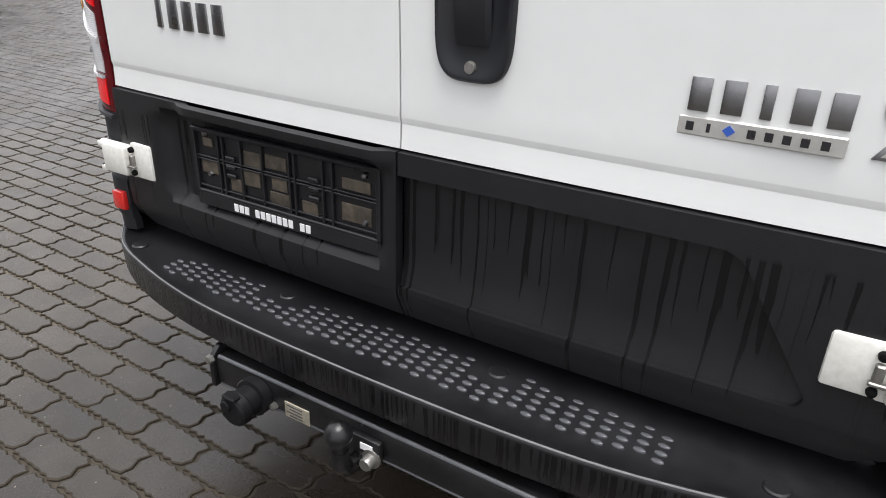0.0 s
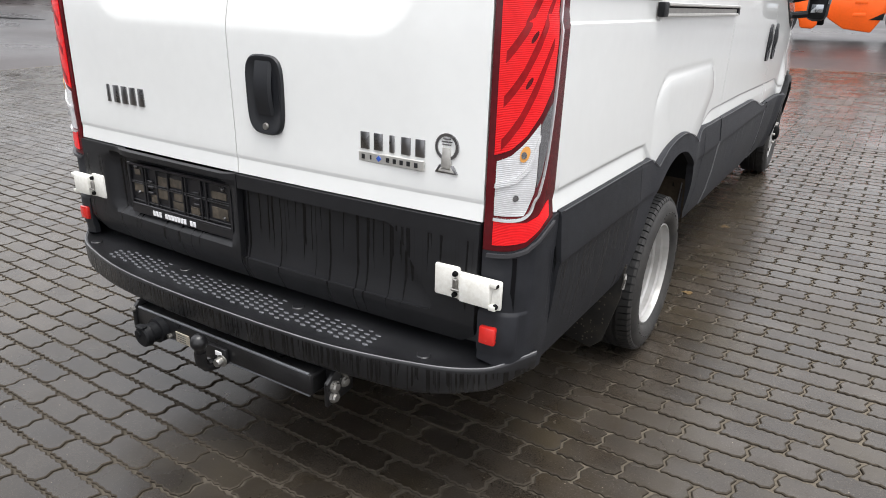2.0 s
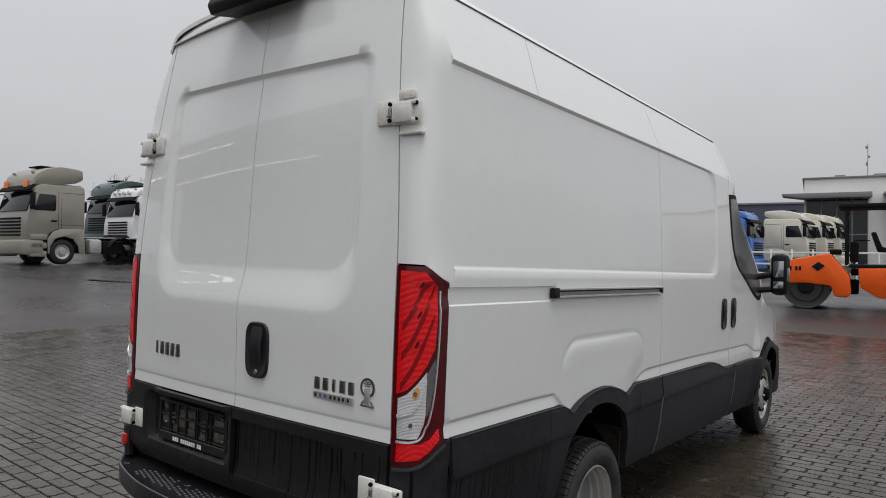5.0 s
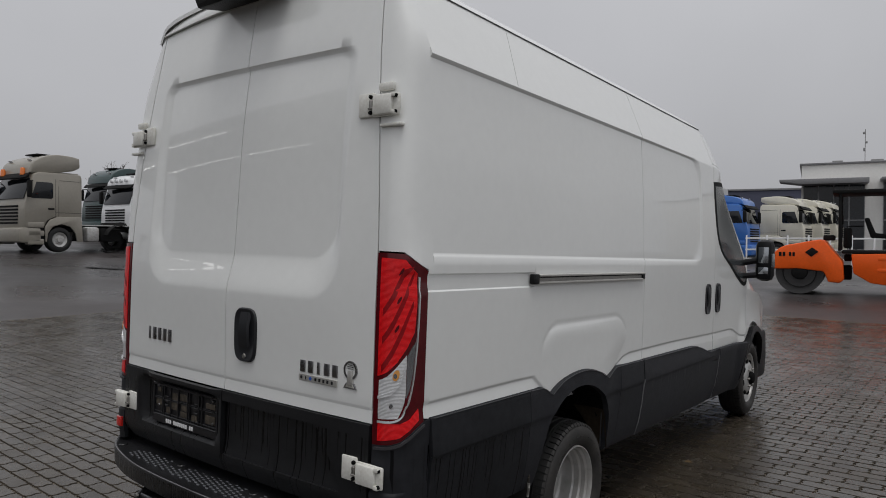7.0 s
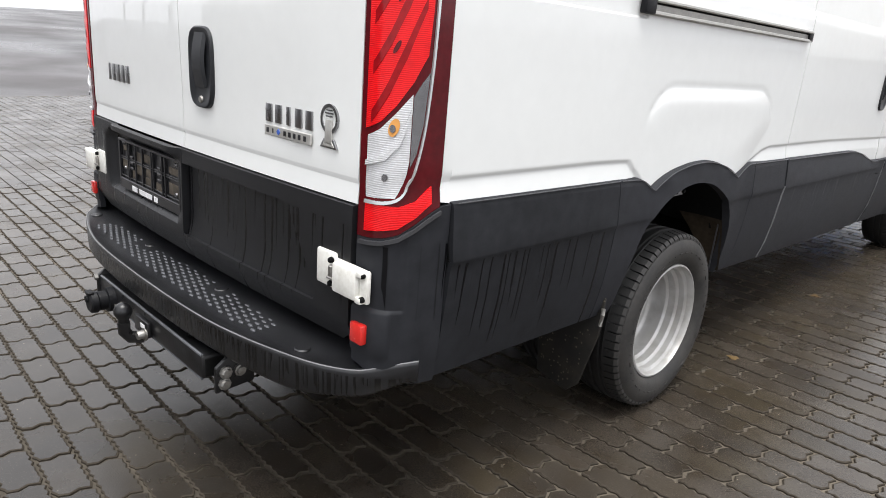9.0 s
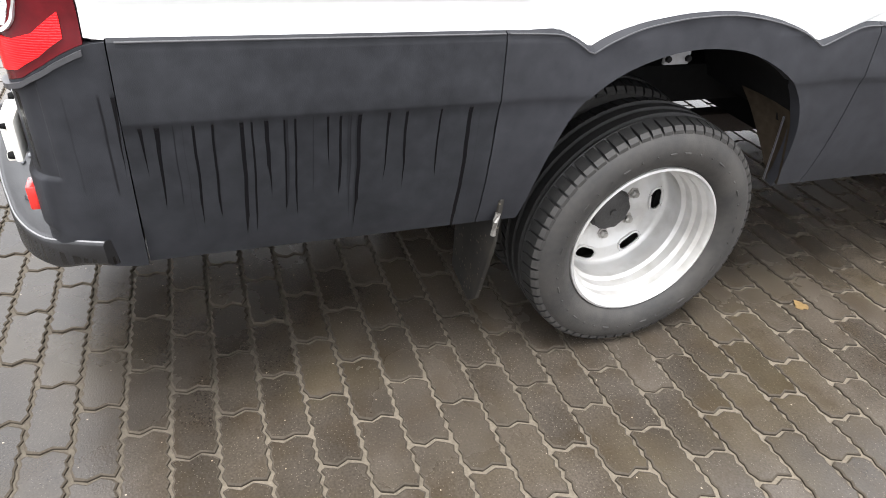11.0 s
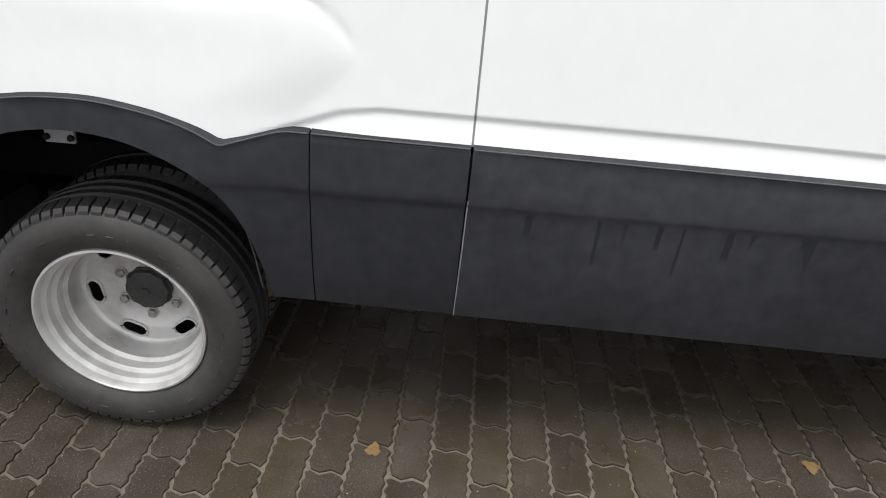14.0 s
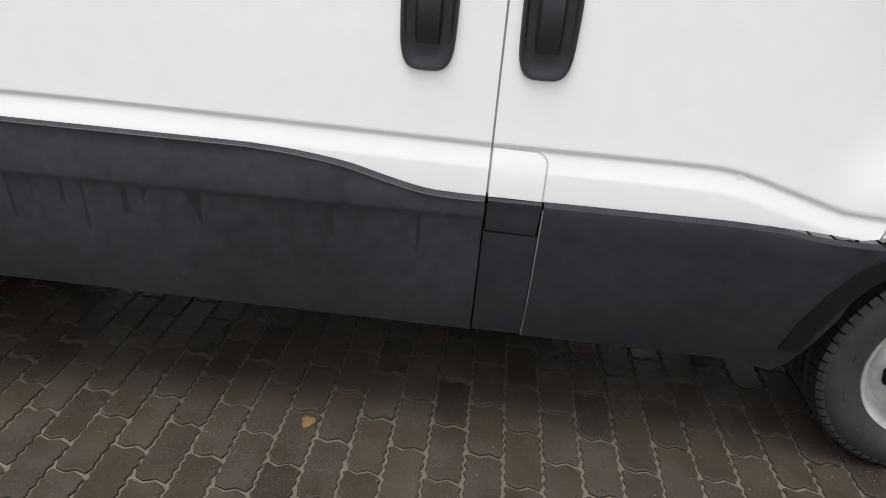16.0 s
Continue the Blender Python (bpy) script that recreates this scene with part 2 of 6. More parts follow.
def wet(m, lo, hi, scale):
    """Patches of standing wetness: gloss by a broad noise."""
    n, l = m.node_tree.nodes, m.node_tree.links
    p, co, t, r = n["Principled BSDF"], n.new("ShaderNodeTexCoord"), n.new("ShaderNodeTexNoise"), n.new("ShaderNodeMapRange")
    t.inputs["Scale"].default_value, t.inputs["Detail"].default_value = scale, 6.0
    l.new(co.outputs["Object"], t.inputs["Vector"])
    r.inputs["From Min"].default_value, r.inputs["From Max"].default_value = 0.35, 0.65
    r.inputs["To Min"].default_value, r.inputs["To Max"].default_value = lo, hi
    l.new(t.outputs["Fac"], r.inputs["Value"])
    l.new(r.outputs[0], p.inputs["Roughness"])
    return m


PAVER = wet(paint("wet_concrete_paver", (0.0415, 0.0350, 0.0282), 0.4, var=0.42, scale=(5.0, 170), bump=0.30, bump_scale=190, random_var=0.5, tint=(0.0205, 0.0164, 0.0124), spec=0.48), 0.14, 0.34, 2.0)


def grime(m, scale, color, amount):
    """Brown and greenish grime in broad uneven patches."""
    n, l = m.node_tree.nodes, m.node_tree.links
    p, geo, noise, r, mix = n["Principled BSDF"], n.new("ShaderNodeNewGeometry"), n.new("ShaderNodeTexNoise"), n.new("ShaderNodeMapRange"), n.new("ShaderNodeMixRGB")
    noise.inputs["Scale"].default_value, noise.inputs["Detail"].default_value = scale, 6.0
    l.new(geo.outputs["Position"], noise.inputs["Vector"])
    for k, x in zip(("From Min", "From Max", "To Min", "To Max"), (0.48, 0.68, 0.0, amount)):
        r.inputs[k].default_value = x
    l.new(noise.outputs["Fac"], r.inputs["Value"])
    mix.inputs[2].default_value = (*color, 1)
    l.new(r.outputs[0], mix.inputs[0])
    l.new(p.inputs["Base Color"].links[0].from_socket, mix.inputs[1])
    l.new(mix.outputs[0], p.inputs["Base Color"])


def wet_and_shade(m):
    """A patch with an uneven outline at the rear step and tow bar: soaked by dripping rain, with the van's shade put
    into the colour too.
    """
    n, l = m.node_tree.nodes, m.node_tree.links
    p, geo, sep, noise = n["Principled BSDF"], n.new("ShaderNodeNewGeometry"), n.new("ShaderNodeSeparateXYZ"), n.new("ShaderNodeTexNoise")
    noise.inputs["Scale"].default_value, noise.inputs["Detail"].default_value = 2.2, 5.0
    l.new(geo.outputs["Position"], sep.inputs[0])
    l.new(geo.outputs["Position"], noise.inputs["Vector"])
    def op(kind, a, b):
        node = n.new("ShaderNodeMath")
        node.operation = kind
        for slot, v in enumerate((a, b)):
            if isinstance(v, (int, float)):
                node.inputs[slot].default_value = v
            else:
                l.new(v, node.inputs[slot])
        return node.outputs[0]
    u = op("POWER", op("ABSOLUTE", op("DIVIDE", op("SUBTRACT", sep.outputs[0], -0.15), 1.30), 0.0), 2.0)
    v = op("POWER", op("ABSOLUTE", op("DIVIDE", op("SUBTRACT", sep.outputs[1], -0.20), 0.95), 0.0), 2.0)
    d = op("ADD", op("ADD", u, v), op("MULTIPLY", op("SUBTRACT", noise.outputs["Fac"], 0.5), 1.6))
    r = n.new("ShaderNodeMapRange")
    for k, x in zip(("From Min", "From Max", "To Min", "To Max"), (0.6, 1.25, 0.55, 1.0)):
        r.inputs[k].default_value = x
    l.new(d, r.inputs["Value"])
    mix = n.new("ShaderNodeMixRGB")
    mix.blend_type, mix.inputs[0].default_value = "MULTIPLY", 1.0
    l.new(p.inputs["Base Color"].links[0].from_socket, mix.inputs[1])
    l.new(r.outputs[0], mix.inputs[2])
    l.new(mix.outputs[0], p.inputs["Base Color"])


def specks(m, scale, size, color, amount):
    """Pale specks scattered over a surface: sand grains, dirt and, on pavers, painted sparkle."""
    n, l = m.node_tree.nodes, m.node_tree.links
    p, co, vor = n["Principled BSDF"], n.new("ShaderNodeNewGeometry"), n.new("ShaderNodeTexVoronoi")
    vor.inputs["Scale"].default_value = scale
    l.new(co.outputs["Position"], vor.inputs["Vector"])
    sep, near, some, both = n.new("ShaderNodeSeparateColor"), n.new("ShaderNodeMath"), n.new("ShaderNodeMath"), n.new("ShaderNodeMath")
    near.operation, some.operation, both.operation = "LESS_THAN", "LESS_THAN", "MULTIPLY"
    near.inputs[1].default_value, some.inputs[1].default_value = size, amount
    l.new(vor.outputs["Distance"], near.inputs[0])
    l.new(vor.outputs["Color"], sep.inputs[0])
    l.new(sep.outputs[0], some.inputs[0])
    l.new(near.outputs[0], both.inputs[0])
    l.new(some.outputs[0], both.inputs[1])
    mix = n.new("ShaderNodeMixRGB")
    mix.inputs[2].default_value = (*color, 1)
    l.new(both.outputs[0], mix.inputs[0])
    l.new(p.inputs["Base Color"].links[0].from_socket, mix.inputs[1])
    l.new(mix.outputs[0], p.inputs["Base Color"])
    return m


for link in [k for k in PAVER.node_tree.links if k.from_node.type == "TEX_COORD"]:
    place = PAVER.node_tree.nodes.get("place") or PAVER.node_tree.nodes.new("ShaderNodeNewGeometry")
    place.name = "place"
    PAVER.node_tree.links.new(place.outputs["Position"], link.to_socket)
grime(RUBBER, 9.0, (0.056, 0.052, 0.047), 0.5)
grime(SILVER, 11.0, (0.27, 0.255, 0.235), 0.6)
# Grains in the stone, and its wet sparkle put into the colour.
specks(PAVER, 230.0, 0.30, (0.105, 0.092, 0.074), 0.15)
grime(PAVER, 2.6, (0.048, 0.0375, 0.021), 0.55)
grime(PAVER, 9.0, (0.030, 0.021, 0.012), 0.45)
wet_and_shade(PAVER)
specks(PAVER, 55.0, 0.13, (0.20, 0.17, 0.13), 0.06)

# ---- mesh helpers ----
def lerp(a, b, t):
    return a + (b - a) * t


def ss(a, b, t):
    t = min(1.0, max(0.0, (t - a) / (b - a)))
    return t * t * (3 - 2 * t)


def clamp(t):
    return min(1.0, max(0.0, t))


def table(points, v):
    """Straight-line interpolation in a short table of (place, value)."""
    for (a, x), (b, y) in zip(points, points[1:]):
        if v <= b:
            return lerp(x, y, max(0.0, (v - a) / (b - a)))
    return points[-1][1]


class Build:
    """Collects verts and faces of one mesh."""

    def __init__(self):
        self.v, self.f = [], []

    def add(self, verts, faces):
        k = len(self.v)
        self.v += [tuple(p) for p in verts]
        self.f += [tuple(i + k for i in f) for f in faces]
        return self

    def box(self, c, s, bevel=0.004, m=None):
        """A box with chamfered edges, centre c, full size s."""
        hx, hy, hz = (d / 2 for d in s)
        b = min(bevel, hx * 0.9, hy * 0.9, hz * 0.9)
        bm = bmesh.new()
        bmesh.ops.create_cube(bm, size=1.0)
        for vert in bm.verts:
            vert.co = Vector((vert.co.x * s[0], vert.co.y * s[1], vert.co.z * s[2]))
        if b > 0:
            bmesh.ops.bevel(bm, geom=bm.edges[:], offset=b, segments=2 if b > 0.003 else 1, profile=0.5, affect="EDGES")
        mat4 = Matrix.Translation(c) @ (m or Matrix())
        return self.bm(bm, mat4)

    def bm(self, bm, m=None):
        bm.verts.index_update()
        self.add([(m @ v.co) if m else v.co for v in bm.verts], [[v.index for v in f.verts] for f in bm.faces])
        bm.free()
        return self

    def prism(self, poly, a, b, axis="x", bevel=0.0):
        """A polygon of 2D points pushed from a to b along an axis; the 2D axes are the two others in order."""
        def at(p, h):
            return {"x": (h, p[0], p[1]), "y": (p[0], h, p[1]), "z": (p[0], p[1], h)}[axis]
        bm = bmesh.new()
        lo = [bm.verts.new(at(p, a)) for p in poly]
        hi = [bm.verts.new(at(p, b)) for p in poly]
        n = len(poly)
        bm.faces.new(lo), bm.faces.new(hi)
        for i in range(n):
            bm.faces.new((lo[i], lo[(i + 1) % n], hi[(i + 1) % n], hi[i]))
        bmesh.ops.recalc_face_normals(bm, faces=bm.faces[:])
        if bevel:
            bmesh.ops.bevel(bm, geom=bm.edges[:], offset=bevel, segments=2, profile=0.5, affect="EDGES")
        return self.bm(bm)

    def lathe(self, profile, centre, axis="x", steps=48, start=0.0, end=360.0):
        """A profile of (radius, place along the axis) turned about an axis through centre."""
        verts, faces, n = [], [], len(profile)
        full = abs(end - start) >= 359.9
        count = steps if full else steps + 1
        for i in range(count):
            a = radians(lerp(start, end, i / steps))
            for r, h in profile:
                c, s = r * math.cos(a), r * math.sin(a)
                off = {"x": (h, c, s), "y": (c, h, s), "z": (c, s, h)}[axis]
                verts.append((centre[0] + off[0], centre[1] + off[1], centre[2] + off[2]))
        for i in range(steps):
            j = (i + 1) % count
            for k in range(n - 1):
                faces.append((i * n + k, j * n + k, j * n + k + 1, i * n + k + 1))
        return self.add(verts, faces)

    def tube(self, pts, r, sides=10):
        pts = [Vector(p) for p in pts]
        verts, faces = [], []
        for i, p in enumerate(pts):
            d = (pts[min(i + 1, len(pts) - 1)] - pts[max(i - 1, 0)]).normalized()
            q = d.to_track_quat("Z", "Y")
            for k in range(sides):
                a = 2 * math.pi * k / sides
                verts.append(p + q @ Vector((r * math.cos(a), r * math.sin(a), 0)))
        for i in range(len(pts) - 1):
            for k in range(sides):
                j = (k + 1) % sides
                faces.append((i * sides + k, i * sides + j, (i + 1) * sides + j, (i + 1) * sides + k))
        faces.append(tuple(range(sides)))
        faces.append(tuple((len(pts) - 1) * sides + k for k in range(sides)))
        return self.add(verts, faces)

    def mesh(self, name, material, sharp=35):
        me = bpy.data.meshes.new(name)
        me.from_pydata(self.v, [], self.f)
        me.materials.append(material)
        bm = bmesh.new()
        bm.from_mesh(me)
        bmesh.ops.recalc_face_normals(bm, faces=bm.faces[:])
        bm.to_mesh(me)
        bm.free()
        me.shade_smooth()
        me.set_sharp_from_angle(angle=radians(sharp))
        return me


def part(name, build, material, parent=None, label="", sharp=35):
    """Links a build as one mesh object under a thing or under a part."""
    me = build if isinstance(build, bpy.types.Mesh) else build.mesh(name, material, sharp)
    ob = new(name, me)
    ob.parent = parent
    return tagged(ob, label) if label else ob


def thing(name, label, category, m=None, group="", kind=""):
    ob = new(name)
    ob.empty_display_size = 0.3
    if m:
        ob.matrix_world = m
    return tagged(ob, label, category, group, kind)


def panel(poly, fn, step=0.05, thick=0.012, us=(), vs=(), flip=1):
    """A curved sheet: a 2D outline cut into a grid, laid on the surface fn(u, v) and given an edge of some depth."""
    bm = bmesh.new()
    bm.faces.new([bm.verts.new((u, v, 0)) for u, v in poly])
    u0, u1 = min(p[0] for p in poly), max(p[0] for p in poly)
    v0, v1 = min(p[1] for p in poly), max(p[1] for p in poly)
    ul = [u0 + step * k for k in range(1, int((u1 - u0) / step) + 1)] + [u for u in us if u0 < u < u1]
    vl = [v0 + step * k for k in range(1, int((v1 - v0) / step) + 1)] + [v for v in vs if v0 < v < v1]
    for u in ul:
        bmesh.ops.bisect_plane(bm, geom=bm.verts[:] + bm.edges[:] + bm.faces[:], plane_co=(u, 0, 0), plane_no=(1, 0, 0), dist=1e-5)
    for v in vl:
        bmesh.ops.bisect_plane(bm, geom=bm.verts[:] + bm.edges[:] + bm.faces[:], plane_co=(0, v, 0), plane_no=(0, 1, 0), dist=1e-5)
    e = 2e-3
    back = {}
    for vert in bm.verts:
        u, v = vert.co.x, vert.co.y
        p = Vector(fn(u, v))
        nrm = (Vector(fn(u + e, v)) - Vector(fn(u - e, v))).cross(Vector(fn(u, v + e)) - Vector(fn(u, v - e)))
        back[vert] = p - (nrm.normalized() * flip * thick if nrm.length > 1e-12 else Vector())
        vert.co = p
    if thick:
        rim = [ed for ed in bm.edges if ed.is_boundary]
        where = {v: back[v] for ed in rim for v in ed.verts}
        made = {v: bm.verts.new(w) for v, w in where.items()}
        for ed in rim:
            a, b = ed.verts
            bm.faces.new((a, b, made[b], made[a]))
    b = Build()
    return b.bm(bm)


def arc(cx, cy, rx, ry, a0, a1, n=8):
    return [(cx + rx * math.cos(radians(lerp(a0, a1, k / n))), cy + ry * math.sin(radians(lerp(a0, a1, k / n)))) for k in range(n + 1)]


def smooth_line(points, n=5):
    """Catmull-Rom through points."""
    out = []
    for i in range(len(points) - 1):
        p0, p1, p2, p3 = points[max(i - 1, 0)], points[i], points[i + 1], points[min(i + 2, len(points) - 1)]
        for k in range(n):
            t = k / n
            out.append(tuple(0.5 * (2 * b + (c - a) * t + (2 * a - 5 * b + 4 * c - d) * t * t + (3 * b - a - 3 * c + d) * t ** 3)
                             for a, b, c, d in zip(p0, p1, p2, p3)))
    return out + [points[-1]]


def rr_dist(u, v, u0, u1, v0, v1, r):
    """Distance to a rounded rectangle, negative inside."""
    du, dv = abs(u - (u0 + u1) / 2) - (u1 - u0) / 2 + r, abs(v - (v0 + v1) / 2) - (v1 - v0) / 2 + r
    return math.hypot(max(du, 0), max(dv, 0)) + min(max(du, dv), 0) - r


# ---- the van's surfaces, in its own frame: x to its right, y to its front ----
REAR_AXLE, FRONT_AXLE = 1.399, 5.0
SIDE = [(0.50, 0.965), (0.60, 0.978), (0.90, 0.983), (1.02, 0.983), (1.40, 0.986), (1.55, 0.985), (1.9, 0.973), (2.28, 0.948), (2.40, 0.899), (2.50, 0.857), (2.585, 0.820)]
CLAD_TOP = [(0.0, 0.950), (0.90, 0.945)] + smooth_line([(0.97, 0.943), (1.02, 0.939), (1.055, 0.924), (1.088, 0.902)], 4) + smooth_line([(1.094, 0.902), (1.134, 0.926), (1.195, 0.949), (1.265, 0.963), (1.34, 0.972), (1.45, 0.973), (1.565, 0.955), (1.65, 0.930), (1.712, 0.899)], 6) + [(1.718, 0.899), (1.838, 0.936)] + [(1.862, 0.939), (3.10, 0.927)] + smooth_line([(3.16, 0.926), (3.27, 0.918), (3.39, 0.900), (3.49, 0.874), (3.59, 0.853), (3.70, 0.848)], 5) + [(4.30, 0.845), (4.62, 0.832), (6.2, 0.82)]
SILL = [(0.0, 0.500), (0.9, 0.490), (1.9, 0.484), (2.3, 0.475), (3.4, 0.452), (4.6, 0.426)]
ARCH = [(1.004, 0.488), (1.014, 0.54), (1.035, 0.645), (1.071, 0.754), (1.118, 0.819), (1.19, 0.865), (1.30, 0.898), (1.41, 0.904), (1.523, 0.885), (1.636, 0.834), (1.706, 0.774), (1.754, 0.692), (1.778, 0.61), (1.793, 0.535), (1.797, 0.485)]
ARCH = smooth_line(ARCH, 3)


def crease_z(y):
    """The height of the fold over the cladding."""
    return table([(0.0, 1.010), (0.80, 1.010), (0.945, 1.005), (1.086, 0.903), (1.096, 0.80), (1.708, 0.80), (1.718, 0.899), (1.97, 0.990), (2.05, 1.003), (2.85, 1.0), (3.73, 0.983), (4.24, 0.979), (4.30, 0.972), (4.36, 0.958), (4.46, 0.928), (4.56, 0.900), (6.2, 0.86)], y)


def cab_narrow(y):
    return 0.0 if y < 4.2 else 0.10 * ((y - 4.2) / 1.75) ** 2.2


def side_x(y, z):
    x = table(SIDE, z)
    g = crease_z(y) - z
    if g > -0.002:
        x += -0.006 * clamp((g + 0.002) / 0.011) + 0.007 * clamp((g - 0.010) / 0.050)
    d = rr_dist(y, z, 0.10, 3.40, 1.537, 2.285, 0.09 if y < 2.0 else 0.15)
    x -= lerp(0.008, 0.0115, ss(1.6, 2.2, z)) * clamp((0.001 - d) / 0.014)
    if y < 0.93:
        x -= 0.006 * clamp((0.033 - abs(z - 1.443)) / 0.005) * ss(0.10, 0.19, y)
    k = ss(0.95, 1.12, z)
    bulge = rr_dist(y, z, lerp(1.035, 1.015, k), lerp(1.87, 2.02, k), 0.55, 1.22, lerp(0.15, 0.20, ss(1.4, 1.8, y)))
    t = clamp(-bulge / lerp(0.26, lerp(0.075, 0.12, ss(1.45, 1.85, y)), ss(1.05, 1.2, z)))
    x += 0.0105 * (1 - (1 - t) ** 2) - 0.003 * max(0.0, 1 - abs(bulge - 0.006) / 0.012) * ss(1.08, 1.17, z)
    fb = rr_dist(y, z, FRONT_AXLE - 0.50, FRONT_AXLE + 0.62, 0.3, 1.12, 0.2)
    x += 0.028 * (1 - ss(-0.22, 0.02, fb))
    return x - cab_narrow(y) - 0.24 * ss(1.35, 2.5, z) * ss(3.72, 4.95, y)


def side(y, z):
    return (side_x(y, z), y, z)


def side_left(y, z):
    return (-side_x(y, z), y, z)


def lean(z):
    return 0.105 * max(0.0, (z - 1.35) / 1.25) ** 1.8


def door_edge(z):
    return 0.853 - 0.088 * ss(1.45, 2.75, z) * 1.1


def rear_y(x, z):
    y = lean(z) + 0.022 * (x / 0.85) ** 2
    low = 1 - ss(1.60, 1.80, z)
    outer = rr_dist(x, z, -0.672, 0.672, 1.362, 2.340, lerp(0.07, 0.17, low))
    inner = rr_dist(x, z, -0.618, 0.618, 1.515, 2.318, lerp(0.05, 0.13, low))
    if outer < 0:
        f = 1.0 if inner <= 0 else -outer / (inner - outer)
        y += lerp(0.032, 0.016, ss(1.55, 2.15, z)) * (0.65 * f + 0.35 * ss(0.0, 1.0, f))
    y -= 0.007 * ss(1.02, 1.36, z) * (1 - ss(1.40, 1.9, z)) * (1 - ss(0.62, 0.84, abs(x)))
    g = 0.990 - z
    if g > -0.004:
        y += 0.003 * clamp((g + 0.004) / 0.012) - 0.0035 * clamp((g - 0.008) / 0.050)
    return y


def rear(x, z):
    return (x, rear_y(x, z), z)


CORNER_Y = 0.185


def corner(s, z, sign=1, out=0.0):
    """The rear corner post: s runs from the door's edge (0) to the side panel (1)."""
    a = radians(90 * min(1.0, max(0.0, s)))
    x0, y0 = door_edge(z) + 0.006, rear_y(door_edge(z), z)
    x1 = side_x(CORNER_Y, z)
    k = 0.62
    x = x0 + (x1 - x0) * math.sin(a) ** k + out * math.sin(a)
    y = y0 + (CORNER_Y - y0) * (1 - math.cos(a) ** k) - out * math.cos(a)
    return (sign * x, y, z)


# ---- van ----
VAN = pose(-0.002, 0.017, 0.026, -1.59, 0.60, 0.19) @ Matrix.Diagonal((0.991, 1, 1, 1))
ON_GROUND = VAN.inverted()
van = thing("van", "white high-roof panel van with black lower cladding on wet pavers", "van", VAN)


def clad_top_line(a, b, drop=0.0, step=0.02):
    n = max(2, int((b - a) / step))
    return [(lerp(a, b, k / n), table(CLAD_TOP, lerp(a, b, k / n)) + drop) for k in range(n + 1)]


FEATURE_V = tuple(0.912 + 0.0045 * k for k in range(23)) + (1.014, 1.4095, 1.4155, 1.4705, 1.4765, 1.536, 1.543, 1.550, 2.272, 2.279, 2.286)
ARCH_V = tuple(1.02 + 0.0115 * k for k in range(20))
ARCH_U = tuple(0.87 + 0.0125 * k for k in range(98))
TOP_Z = 2.576
# rear quarter panels
quarter = clad_top_line(CORNER_Y, 2.2525, 0.004) + [(2.2525, TOP_Z), (CORNER_Y, TOP_Z)]
quarter_u = (0.085, 0.1, 0.11, 0.12, 0.925, 0.935)
part("side_panel", panel(quarter, side, 0.05, 0.012, quarter_u + ARCH_U, FEATURE_V + ARCH_V), WHITE, van, "white pressed side panel with a raised wheel arch")
full_left = clad_top_line(CORNER_Y, 4.4, 0.004, 0.05) + [(4.4, 2.35), (3.9, TOP_Z), (CORNER_Y, TOP_Z)]
part("side_panel", panel(full_left, side_left, 0.12, 0.012, flip=-1), WHITE, van, "white pressed side panel")

# sliding door with its cladding and handle
slide_top = clad_top_line(2.2575, 3.7285, 0.004) + [(3.7285, 2.0)] + [(3.7285, TOP_Z), (2.2575, TOP_Z)]
slide = part("sliding_door", panel(slide_top, side, 0.05, 0.014, (3.375, 3.385, 3.395, 3.405), FEATURE_V), WHITE, van, "closed white sliding door")


def clad_x(y, z):
    top = table(CLAD_TOP, y)
    arch = ss(0.88, 0.93, y) * (1 - ss(1.87, 1.92, y))
    x = -0.0052 * arch * max(0.0, 1 - (abs(z - 0.812) / (0.112 if z < 0.812 else 0.088)))
    x += table([(0.42, 0.925), (0.45, 0.938), (0.50, 0.956), (0.54, 0.967), (0.62, 0.982), (0.70, 0.992), (0.795, 1.000), (0.812, 1.006), (0.90, 0.998), (0.95, 0.994)], z)
    x += 0.013 * (1 - ss(-0.15, 0.0, rr_dist(y, z, 1.01, 1.83, 0.3, 1.4, 0.2)))
    lip = max(0.0, 1 - abs(z - top + 0.004) / 0.008)
    return x + 0.002 - 0.004 * lip - cab_narrow(y) + 0.03 * (1 - ss(-0.10, 0.03, rr_dist(y, z, FRONT_AXLE - 0.56, FRONT_AXLE + 0.56, 0.2, 1.0, 0.2)))


def clad(y, z):
    return (clad_x(y, z), y, z)


def clad_left(y, z):
    return (-clad_x(y, z), y, z)


CLAD_V = (0.79, 0.80, 0.808, 0.816, 0.925, 0.933, 0.937)


def sill(y):
    return (y, table(SILL, y))


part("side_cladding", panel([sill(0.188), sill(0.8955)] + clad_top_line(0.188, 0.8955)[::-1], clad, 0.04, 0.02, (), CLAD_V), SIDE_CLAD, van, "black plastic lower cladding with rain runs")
arch_piece = [sill(0.8985)] + ARCH + [sill(1.9015)] + clad_top_line(0.8985, 1.9055)[::-1]
part("wheel_arch_cladding", panel(arch_piece, clad, 0.04, 0.03, (), CLAD_V), CLAD_PLAIN, van, "black plastic wheel arch trim")
part("side_cladding", panel([sill(1.9045), sill(2.248)] + clad_top_line(1.9085, 2.2525)[::-1], clad, 0.04, 0.02, (), CLAD_V), CLAD_PLAIN, van, "black plastic lower cladding")
slide_clad = [sill(2.252), sill(2.6), sill(3.0), sill(3.4), sill(3.7265)] + clad_top_line(2.258, 3.7275)[::-1]
